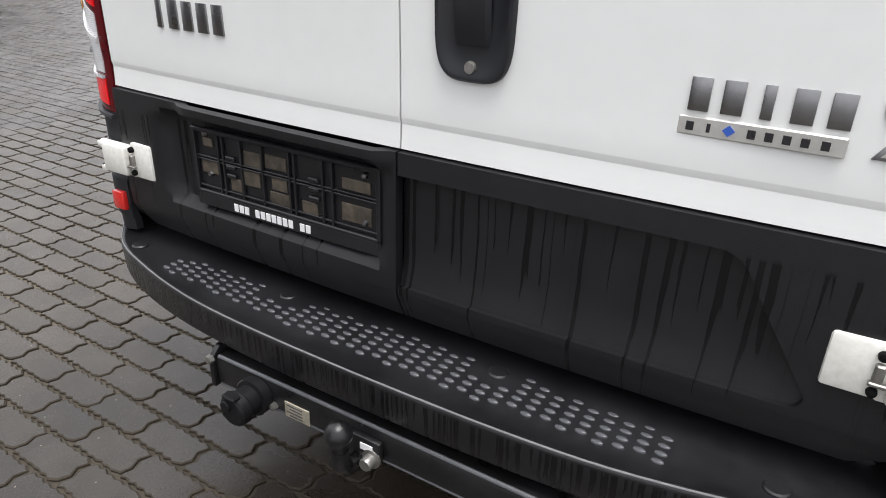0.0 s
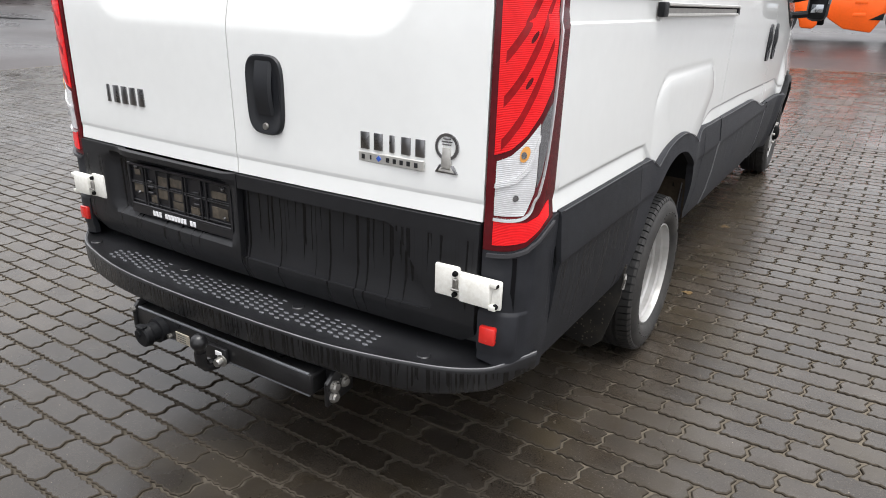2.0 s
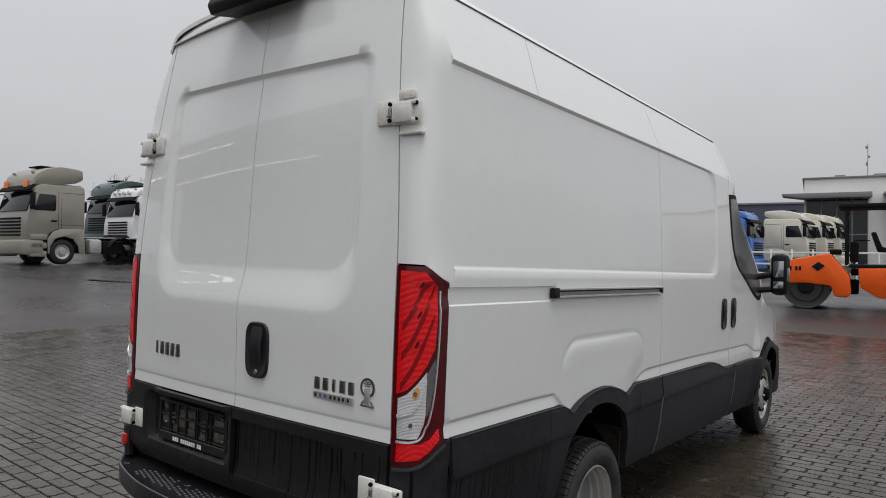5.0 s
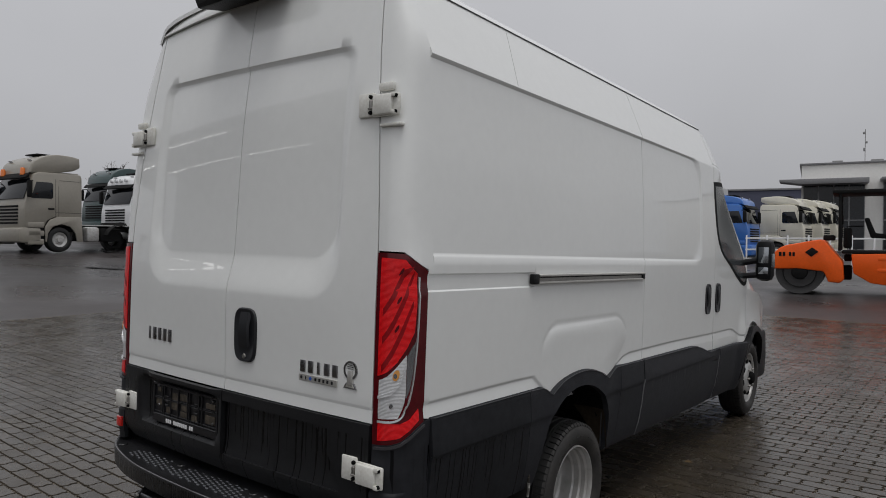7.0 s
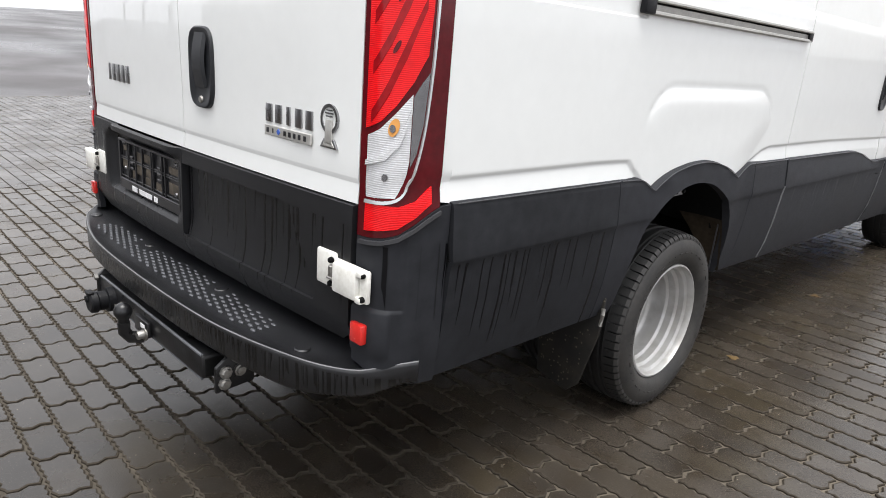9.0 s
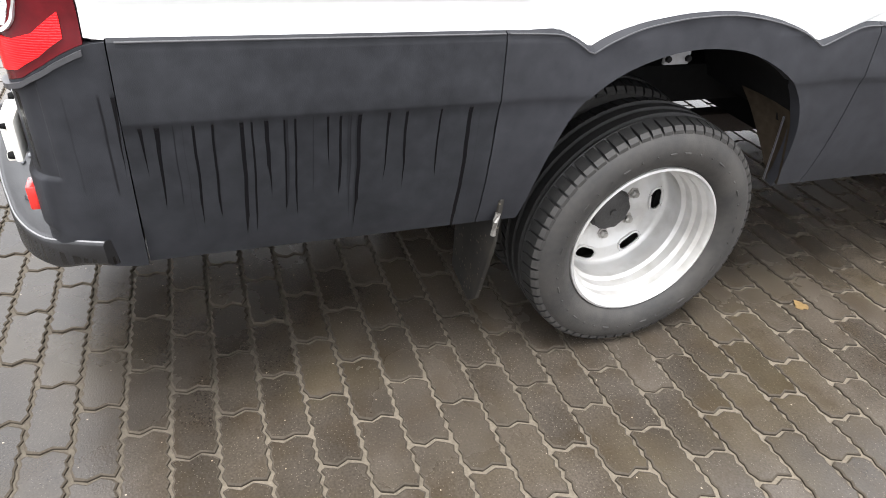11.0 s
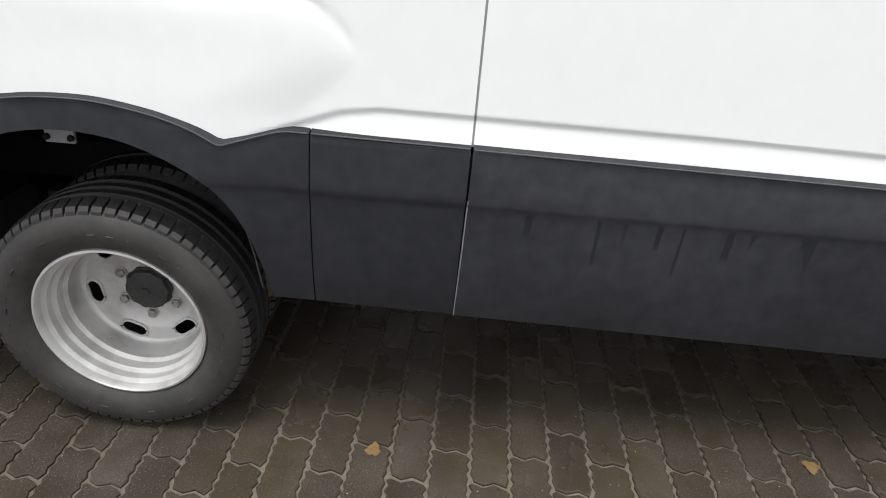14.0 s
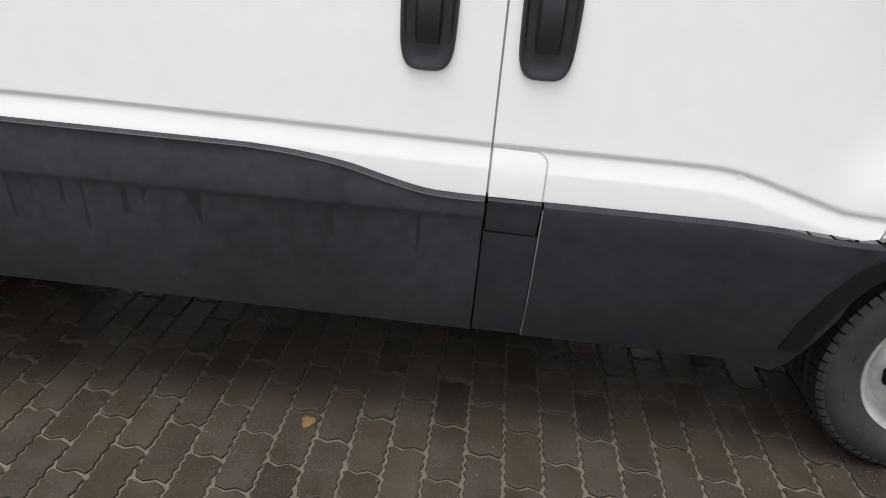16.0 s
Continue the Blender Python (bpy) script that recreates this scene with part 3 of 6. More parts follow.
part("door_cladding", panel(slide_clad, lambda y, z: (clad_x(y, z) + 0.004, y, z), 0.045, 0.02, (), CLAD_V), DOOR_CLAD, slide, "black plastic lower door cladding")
EDGE = paint("pale_edge_grey", (0.17, 0.17, 0.175), 0.45, var=0.2, scale=(10, 80))


def edge_strip(points, owner):
    """The edge of a proud panel, turned to the rear, with the light it catches put into its colour."""
    b, n = Build(), len(points)
    b.add([(clad_x(y, z) + o, y - 0.0015 + d, z) for o, d in ((-0.004, 0.0), (0.0042, 0.0), (0.0052, 0.003)) for y, z in points], [(r * n + i, r * n + i + 1, (r + 1) * n + i + 1, (r + 1) * n + i) for r in range(2) for i in range(n - 1)])
    part("door_edge_glint", b, EDGE, owner, "thin grey strip painted as light on the door edge")


edge_strip([sill(2.2505), (2.252, 0.56), (2.254, 0.66), (2.256, 0.78), (2.257, 0.82)], slide)
part("side_cladding", panel([sill(0.192), sill(1.03), (1.10, 0.80), (1.37, 0.90), (1.70, 0.80), sill(1.78), sill(4.55), (4.62, 0.6), (4.66, 0.8)] + clad_top_line(0.192, 4.60, 0, 0.06)[::-1], clad_left, 0.12, 0.02, flip=-1), CLAD_PLAIN, van, "black plastic lower cladding")

def seam(y, z0, z1, owner):
    """A grey strip behind a door gap that stands in for the shade in it."""
    part("seam_shade", panel([(y - 0.008, z0), (y + 0.008, z0), (y + 0.008, z1), (y - 0.008, z1)], lambda u, v: (side_x(u, v) - 0.0045, u, v), 0.06, 0.002, (), FEATURE_V), SIDE_SEAM, owner, "grey strip painted as the shade in the door gap")


seam(2.255, 0.935, 2.52, slide)
# dark backing behind the joints of the cladding
for a, b in ((0.188, 0.215), (0.87, 0.92), (1.88, 1.93), (2.225, 2.28), (3.70, 3.90)):
    joint = [(a, table(SILL, a) + 0.015), (b, table(SILL, b) + 0.015), (b, table(CLAD_TOP, b) - 0.015), (a, table(CLAD_TOP, a) - 0.015)]
    part("joint_backing", panel(joint, lambda y, z: (clad_x(y, z) - 0.014, y, z), 0.06, 0.006), GAP, van)


# the pale lip along the top of the cladding, its edge highlight put into the colour
def lip(y0, y1, owner, proud=0.0):
    part("cladding_lip", Build().tube([(clad_x(y, z - 0.003) + 0.0045 + proud, y, z + 0.001) for y, z in clad_top_line(y0, y1, 0.0, 0.012)], 0.0017, 6), LIP, owner, "thin grey lip on top of the cladding")


lip(0.20, 0.893, van)
lip(0.902, 1.903, van)
lip(1.911, 2.250, van)
lip(2.260, 3.722, slide, 0.004)
# front door
door_front = clad_top_line(3.7335, 4.62, 0.004, 0.05) + [(4.655, 0.845), (4.685, 0.95), (4.71, 1.05), (4.74, 1.12), (4.79, 1.25), (4.81, 1.50), (4.56, 1.95), (4.33, 2.24), (4.11, 2.30), (3.7335, 2.30)]
front_door = part("front_door", panel(door_front, side, 0.06, 0.014, tuple(4.26 + 0.012 * k for k in range(40)), FEATURE_V + tuple(0.85 + 0.006 * k for k in range(10))), WHITE, van, "closed white cab door")
part("fuel_flap", panel([(3.735, 0.772), (3.857, 0.768), (3.863, 0.8485), (3.735, 0.8495)], lambda y, z: (clad_x(y, z) + 0.001, y, z), 0.04, 0.012), CLAD_PLAIN, front_door, "small black cover")
FLAP_GAP = paint("soft_grey_gap", (0.46, 0.46, 0.455), 0.6, var=0.08)
part("flap_gap", panel([(3.734, 0.853), (3.8655, 0.851), (3.8655, 0.925)] + arc(3.8325, 0.9405, 0.034, 0.034, 10, 90, 4) + [(3.734, 0.9765)], lambda y, z: (side_x(y, z) + 0.0012, y, z), 0.03, 0.004), FLAP_GAP, front_door, "grey gap round the filler cover")
part("fuel_flap", panel([(3.735, 0.854), (3.862, 0.852), (3.862, 0.925)] + arc(3.832, 0.940, 0.03, 0.03, 10, 90, 4) + [(3.735, 0.973)], lambda y, z: (side_x(y, z) + 0.003, y, z), 0.03, 0.008), WHITE, front_door, "small white filler cover")
part("door_cladding", panel([sill(3.7315), sill(3.862), (3.863, 0.764), (3.7315, 0.767)], clad, 0.04, 0.02), CLAD_PLAIN, front_door)
edge_strip([sill(3.8655), (3.866, 0.56), (3.8662, 0.66), (3.8666, 0.78), (3.867, 0.84)], front_door)
part("door_cladding", panel([sill(3.866), sill(4.2), (4.535, 0.426), (4.562, 0.455), (4.597, 0.549), (4.626, 0.632), (4.645, 0.736), (4.660, 0.80), (4.668, 0.828)] + clad_top_line(3.868, 4.655)[::-1], lambda y, z: (clad_x(y, z) + 0.006, y, z), 0.05, 0.02), CLAD_PLAIN, front_door, "black plastic lower door cladding")
part("cab_side", panel([(3.734, 2.306), (4.12, 2.306), (4.335, 2.248), (4.40, 2.28), (4.20, 2.38), (3.92, 2.48), (3.734, TOP_Z)], side, 0.08, 0.012), WHITE, van, "white cab side over the door")
seam(3.731, 0.86, 2.50, front_door)
window_poly = smooth_line([(3.765, 2.13), (4.12, 2.155), (4.28, 2.14), (4.50, 1.88), (4.70, 1.52), (4.72, 1.40), (4.62, 1.365), (4.42, 1.42), (4.20, 1.52), (3.93, 1.64), (3.80, 1.83), (3.765, 2.13)], 3)[:-1]
part("door_window", panel(window_poly, lambda y, z: (side_x(y, z) + 0.004, y, z), 0.08, 0.01), GLASS_DARK, front_door, "dark cab door window")
frame_out = [(lerp(4.28, y, 1.08), lerp(1.78, z, 1.09)) for y, z in window_poly]
part("window_seal", panel(frame_out, lambda y, z: (side_x(y, z) + 0.002, y, z), 0.08, 0.01), GAP, front_door, "black window seal")


def recess_handle(build_fn, w, h):
    """The black recessed grip: an oval bowl with a bar across it, in local (u, v, depth)."""
    base, bar = Build(), Build()
    outline = [(w * 0.5 * math.copysign(abs(math.cos(a)) ** 0.55, math.cos(a)), h * 0.5 * math.copysign(abs(math.sin(a)) ** 0.5, math.sin(a))) for a in (2 * math.pi * k / 40 for k in range(40))]
    outline = [(u * (1.0 + 0.10 * v / h), v) for u, v in outline]
    rings = [(1.0, -0.012), (0.99, 0.005), (0.95, 0.0095), (0.88, 0.0095), (0.78, 0.0045), (0.5, 0.004)]
    verts, faces, n = [], [], len(outline)
    for k, d in rings:
        verts += [build_fn(u * (k if k > 0.9 else k * 0.98), v * (1 - (1 - k) * w / h * 1.3), d) for u, v in outline]
    for r in range(len(rings) - 1):
        for i in range(n):
            j = (i + 1) % n
            faces.append((r * n + i, r * n + j, (r + 1) * n + j, (r + 1) * n + i))
    faces.append(tuple((len(rings) - 1) * n + i for i in range(n)))
    base.add(verts, faces)
    pts = [(0, h * t, 0.006 + 0.011 * math.sin(math.pi * (t + 0.24) / 0.66)) for t in [-0.24 + 0.66 * k / 10 for k in range(11)]]
    bw = w * 0.23
    ring = []
    for u, v, d in pts:
        ring.append([build_fn(-bw, v, d - 0.006), build_fn(-bw * 0.8, v, d + 0.003), build_fn(bw * 0.8, v, d + 0.003), build_fn(bw, v, d - 0.006)])
    vv, ff = [p for r in ring for p in r], []
    for i in range(len(ring) - 1):
        for k in range(4):
            j = (k + 1) % 4
            ff.append((i * 4 + k, i * 4 + j, i * 4 + 4 + j, i * 4 + 4 + k))
    bar.add(vv, ff)
    return base, bar


HANDLE = paint("black_handle_plastic", (0.0095, 0.0106, 0.0132), 0.44, var=0.15, scale=(10, 80), rough_var=0.08)
for door, y0 in ((slide, 3.567), (front_door, 3.825)):
    b, bar = recess_handle(lambda u, v, d, y0=y0: (side_x(y0, 1.25) + d, y0 + u, 1.253 + v), 0.125, 0.232)
    h = part("door_handle", b, HANDLE, door, "black recessed door handle")
    part("grip_bar", bar, HANDLE, door)

# slide rail
rail = Build().box((0.988, 1.553, 1.446), (0.020, 1.325, 0.044), 0.002)
rail_ob = part("slide_rail", rail, STEEL, van, "slide rail of brushed metal with a dark groove")
part("rail_strip", Build().box((1.002, 1.565, 1.4625), (0.016, 1.27, 0.012), 0.003), ALU, rail_ob, "brushed metal upper lip")
part("rail_strip", Build().box((1.000, 1.565, 1.4285), (0.012, 1.27, 0.010), 0.002), ALU, rail_ob, "brushed metal lower lip")
part("rail_groove", Build().box((0.9985, 1.565, 1.455), (0.002, 1.27, 0.008), 0.0005), DARK, rail_ob, "dark rail groove")
part("rail_cap", Build().box((0.995, 0.905, 1.446), (0.024, 0.055, 0.046), 0.006), PLASTIC, rail_ob)
part("rail_cap", Build().box((0.995, 2.195, 1.446), (0.022, 0.042, 0.043), 0.005), PLASTIC, rail_ob)

# rear doors
def door_top(x):
    return 2.60 + 0.035 * (1 - (x / 0.77) ** 2)


DOOR_V = (0.940, 0.948, 0.9815, 0.9825, 0.9935, 0.9945) + tuple(1.350 + 0.0095 * k for k in range(48))
WHITE_LOW = 0.937


def rear_white(sign):
    zs = [lerp(WHITE_LOW, 2.60, k / 14) for k in range(15)]
    outer = [(sign * door_edge(z), z) for z in zs]
    xs = [lerp(door_edge(2.6), 0.0019, k / 8) for k in range(1, 9)]
    top = [(sign * x, door_top(x)) for x in xs]
    return [(sign * 0.0019, WHITE_LOW)] + outer + top


def rear_low(sign):
    outline = [(sign * 0.0022, 0.585), (sign * 0.80, 0.585), (sign * 0.848, 0.62), (sign * 0.852, 0.933), (sign * 0.0022, 0.933)]
    return outline + [(0.0022, 0.890)] + arc(0.560, 0.830, 0.06, 0.06, 90, 18, 6) + arc(0.700, 0.684, 0.02, 0.02, 18, -90, 4) + [(0.0022, 0.664)] if sign > 0 else outline


def low_y(x, z):
    """The black lower half of the rear doors: a plate bay on one leaf, a shallow pressed bay on the other."""
    y = rear_y(x, 1.03) - 0.012 + 0.030 * (1 - ss(0.575, 0.65, z))
    if x < 0:
        d = rr_dist(x, z, -0.68, -0.035, 0.685, 0.915, 0.04)
        y += 0.030 * (1 - ss(-0.016, 0.002, d))
        ledge = ss(0.889, 0.919, z) * (1 - ss(0.26, 0.30, abs(x + 0.31)))
        y -= 0.022 * ledge
    return y


def low(x, z):
    return (x, low_y(x, z), z)


doors = {}
for sign in (1, -1):
    poly = rear_white(sign)
    fine = tuple(sign * v for v in [0.44 + 0.0085 * k for k in range(32)])
    doors[sign] = part("rear_door", panel(poly, rear, 0.045, 0.014, fine, DOOR_V + (2.27, 2.285, 2.30, 2.317, 2.319, 2.334, 2.336)), WHITE, van, "white rear door with a pressed blank window panel")
    clad_ob = part("door_cladding", panel(rear_low(sign), low, 0.03, 0.024, (), (0.655, 0.665, 0.685, 0.895, 0.905, 0.912, 0.925, 0.935)), REAR_CLAD, doors[sign], "black plastic lower door panel streaked by rain")
    if sign > 0:
        part("recessed_panel", panel([(0.003, 0.658), (0.735, 0.658), (0.66, 0.896), (0.003, 0.896)], lambda x, z: (x, low_y(x, max(z, 0.66)) + 0.021 - 0.012 * (1 - ss(0.658, 0.72, z)), z), 0.04, 0.004), REAR_CLAD, clad_ob, "recessed black panel streaked by rain")

b, bar = recess_handle(lambda u, v, d: (0.143 + u, rear_y(0.143, 1.19) - d, 1.185 + v), 0.145, 0.226)
part("door_handle", b, HANDLE, doors[1], "black recessed door handle with a lock")
part("grip_bar", bar, HANDLE, doors[1])
part("lock", Build().lathe([(0.0, -0.004), (0.009, -0.004), (0.011, 0.0), (0.012, 0.006)], (0.141, rear_y(0.14, 1.10) - 0.008, 1.096), "y", 20), STEEL, doors[1], "round steel lock")


def emblem_blocks(x0, x1, z0, z1, shapes, door, label, material=CHROME, depth=0.004):
    """Raised marks in a row, each a list of strokes in a unit square."""
    n = len(shapes)
    for k, strokes in enumerate(shapes):
        b = Build()
        a, c = lerp(x0, x1, (k + 0.08) / n), lerp(x0, x1, (k + 0.92) / n)
        for poly in strokes:
            pts = [(lerp(a, c, u), lerp(z0, z1, v)) for u, v in poly]
            y = rear_y((a + c) / 2, (z0 + z1) / 2)
            b.prism(pts, y - depth, y + 0.002, "y", 0.0008)
        part("emblem", b, material, door, label)


SLIM = [[(0.3, 0), (0.7, 0), (0.7, 1), (0.3, 1)]]
TALL = [[(0.12, 0), (0.88, 0), (0.88, 1), (0.12, 1)]]
emblem_blocks(-0.658, -0.424, 1.090, 1.148, [SLIM, TALL, TALL, TALL, TALL], doors[-1], "grey metal badge block", CHROME)
emblem_blocks(0.474, 0.690, 1.078, 1.123, [TALL, TALL, SLIM, TALL, TALL], doors[1], "chrome badge block", CHROME)
yb = rear_y(0.58, 1.058)
part("badge", Build().box((0.578, yb - 0.002, 1.0565), (0.212, 0.006, 0.027), 0.002), ALU, doors[1], "pale metal bar badge")
for k in range(7):
    x = (0.489, 0.514, 0.570, 0.592, 0.614, 0.636, 0.660)[k]
    part("badge_mark", Build().box((x, yb - 0.0055, 1.0565), (0.0105 if k != 1 else 0.005, 0.002, 0.0125), 0.0005), PLATE_PLASTIC, doors[1])
part("badge_mark", Build().prism([(0.541, 1.0485), (0.5495, 1.0565), (0.541, 1.0645), (0.5325, 1.0565)], yb - 0.0065, yb - 0.004, "y"), BLUE_DOT, doors[1], "blue badge mark")
yl = rear_y(0.746, 1.1)
trophy = Build().lathe([(0.0265, -0.004), (0.034, -0.004), (0.034, 0.002), (0.0265, 0.002), (0.0265, -0.004)], (0.746, yl, 1.114), "y", 28)
trophy.prism([(0.712, 1.047), (0.779, 1.047), (0.766, 1.068), (0.726, 1.068)], yl - 0.004, yl + 0.002, "y", 0.0008)
emblem = part("emblem", trophy, CHROME, doors[1], "round chrome emblem on a foot")
part("emblem_column", Build().prism([(0.731, 1.056), (0.761, 1.056), (0.757, 1.112), (0.735, 1.112)], yl - 0.0055, yl + 0.002, "y", 0.0008).prism([(0.722, 1.051), (0.770, 1.051), (0.761, 1.062), (0.731, 1.062)], yl - 0.0055, yl - 0.001, "y", 0.0006), ALU, emblem, "pale metal column")
for dz, w in ((1.134, 0.022), (1.127, 0.032), (1.120, 0.026)):
    part("emblem_bar", Build().box((0.746, yl - 0.003, dz), (w, 0.002, 0.0035), 0.0005), CHROME, emblem)

# Grey strip whose colour gives the rear doors' gap its shade.
part("seam_shade", panel([(-0.010, 0.94), (0.010, 0.94), (0.010, 2.62), (-0.010, 2.62)], lambda x, z: (x, rear_y(x, z) + 0.006, z), 0.06, 0.002, (), DOOR_V + (2.27, 2.285, 2.30, 2.317, 2.319, 2.334, 2.341)), SEAM, doors[1], "grey strip painted as the shade between the rear doors")

# number plate holder, with no plate in it
yp = low_y(-0.31, 0.80) - 0.010
part("plate_holder", Build().box((-0.312, yp + 0.004, 0.795), (0.522, 0.006, 0.178), 0.002), PLATE_PLASTIC, doors[-1], "empty black number plate holder")
frame_b = Build()
for c, s in (((-0.312, yp - 0.004, 0.883), (0.526, 0.012, 0.010)), ((-0.312, yp - 0.004, 0.738), (0.526, 0.012, 0.010)), ((-0.570, yp - 0.004, 0.80), (0.010, 0.012, 0.165)), ((-0.054, yp - 0.004, 0.80), (0.010, 0.012, 0.165)), ((-0.312, yp - 0.003, 0.720), (0.526, 0.012, 0.030))):
    frame_b.box(c, s, 0.002)
part("frame", frame_b, PLATE_PLASTIC, doors[-1], "black plastic frame")
cells = [(-0.530, 0.855, 0.03, 0.02), (-0.530, 0.800, 0.052, 0.034), (-0.450, 0.770, 0.034, 0.03), (-0.392, 0.838, 0.055, 0.036), (-0.400, 0.795, 0.05, 0.034), (-0.325, 0.845, 0.06, 0.03), (-0.318, 0.800, 0.044, 0.03), (-0.318, 0.764, 0.06, 0.032), (-0.235, 0.765, 0.042, 0.028), (-0.112, 0.840, 0.07, 0.024), (-0.112, 0.780, 0.075, 0.038)]
for x, z, w, hgt in cells:
    part("opening", Build().box((x, yp - 0.0005, z), (w, 0.004, hgt), 0.001), PLATE_GAP, doors[-1])
ribs = Build()
for x in (-0.495, -0.480, -0.425, -0.362, -0.285, -0.270, -0.195, -0.170):
    ribs.box((x, yp - 0.004, 0.808), (0.005, 0.008, 0.14), 0.001)
for z in (0.822, 0.752, 0.815):
    ribs.box((-0.312, yp - 0.003, z), (0.51, 0.006, 0.004), 0.001)
for x in (-0.46, -0.22):
    for z in (0.83, 0.81, 0.79):
        ribs.box((x, yp - 0.004, z), (0.028, 0.007, 0.010), 0.002)
part("ribs", ribs, PLATE_PLASTIC, doors[-1])
for x, z in ((-0.534, 0.875), (-0.528, 0.783), (-0.088, 0.866), (-0.090, 0.768)):
    part("screw", Build().lathe([(0.0, -0.004), (0.005, -0.003), (0.007, 0.002)], (x, yp - 0.005, z), "y", 14), CHROME, doors[-1], "bright screw head")
for k in range(14):
    if k in (3, 11):
        continue
    x = lerp(-0.448, -0.236, k / 13)
    part("print_bar", Build().box((x, yp - 0.0105, 0.7205), (0.0125, 0.002, 0.018), 0.0004), WHITE_PRINT, doors[-1])

# hinges
def hinge(sign, z, upper):
    c = sign * (0.829 if not upper else 0.818)
    y = rear_y(0.83, z) - 0.020
    leaf = Build().box((c - sign * 0.062, y + 0.006, z + 0.004), (0.076, 0.016, 0.088), 0.006).box((c + sign * 0.034, y + 0.007, z - 0.003), (0.130, 0.014, 0.080), 0.006)
    leaf.box((c + sign * 0.028, y - 0.006, z - 0.002), (0.092, 0.020, 0.074), 0.008)
    h = part("hinge", leaf, HINGE, van, "white painted rear door hinge")
    for dx, dz in ((-0.034, 0.031), (-0.034, -0.027), (0.086, 0.026), (0.086, -0.032)):
        part("hinge_bolt", Build().lathe([(0.0, -0.008), (0.006, -0.007), (0.0075, -0.003), (0.0075, 0.006)], (c + sign * dx, y - 0.004, z + dz), "y", 12), DARK, h, "dark hinge bolt")
    part("hinge_catch", Build().box((c - sign * 0.033, y - 0.004, z + 0.004), (0.014, 0.014, 0.030), 0.003).box((c - sign * 0.030, y - 0.008, z - 0.012), (0.026, 0.010, 0.007), 0.002), STEEL, h, "metal hinge catch")
    for dz in (0.028, -0.034):
        part("hinge_lug", Build().box((c + sign * 0.080, y - 0.004, z + dz), (0.022, 0.018, 0.016), 0.004), HINGE, h)
    if upper:
        part("hinge_rest", Build().box((c + sign * 0.060, y + 0.012, z - 0.075), (0.10, 0.028, 0.012), 0.004), HINGE, h)
        part("hinge_rest", Build().box((c + sign * 0.03, y + 0.014, z + 0.066), (0.07, 0.02, 0.03), 0.006), HINGE, h)


for sign in (1, -1):
    hinge(sign, 0.762, False)
    hinge(sign, 2.080, True)

# ---- rear corner posts, lamps ----
LAMP = [(0.0, 0.868), (0.30, 0.876), (0.52, 0.887), (0.72, 0.910), (0.955, 0.945), (0.955, 1.486), (0.80, 1.510), (0.50, 1.545), (0.0, 1.547)]
STRIP = smooth_line([(0.80, 1.465), (0.80, 1.36), (0.79, 1.25), (0.755, 1.13), (0.70, 1.055), (0.62, 1.003), (0.50, 0.972), (0.30, 0.960), (0.05, 0.957)], 4)


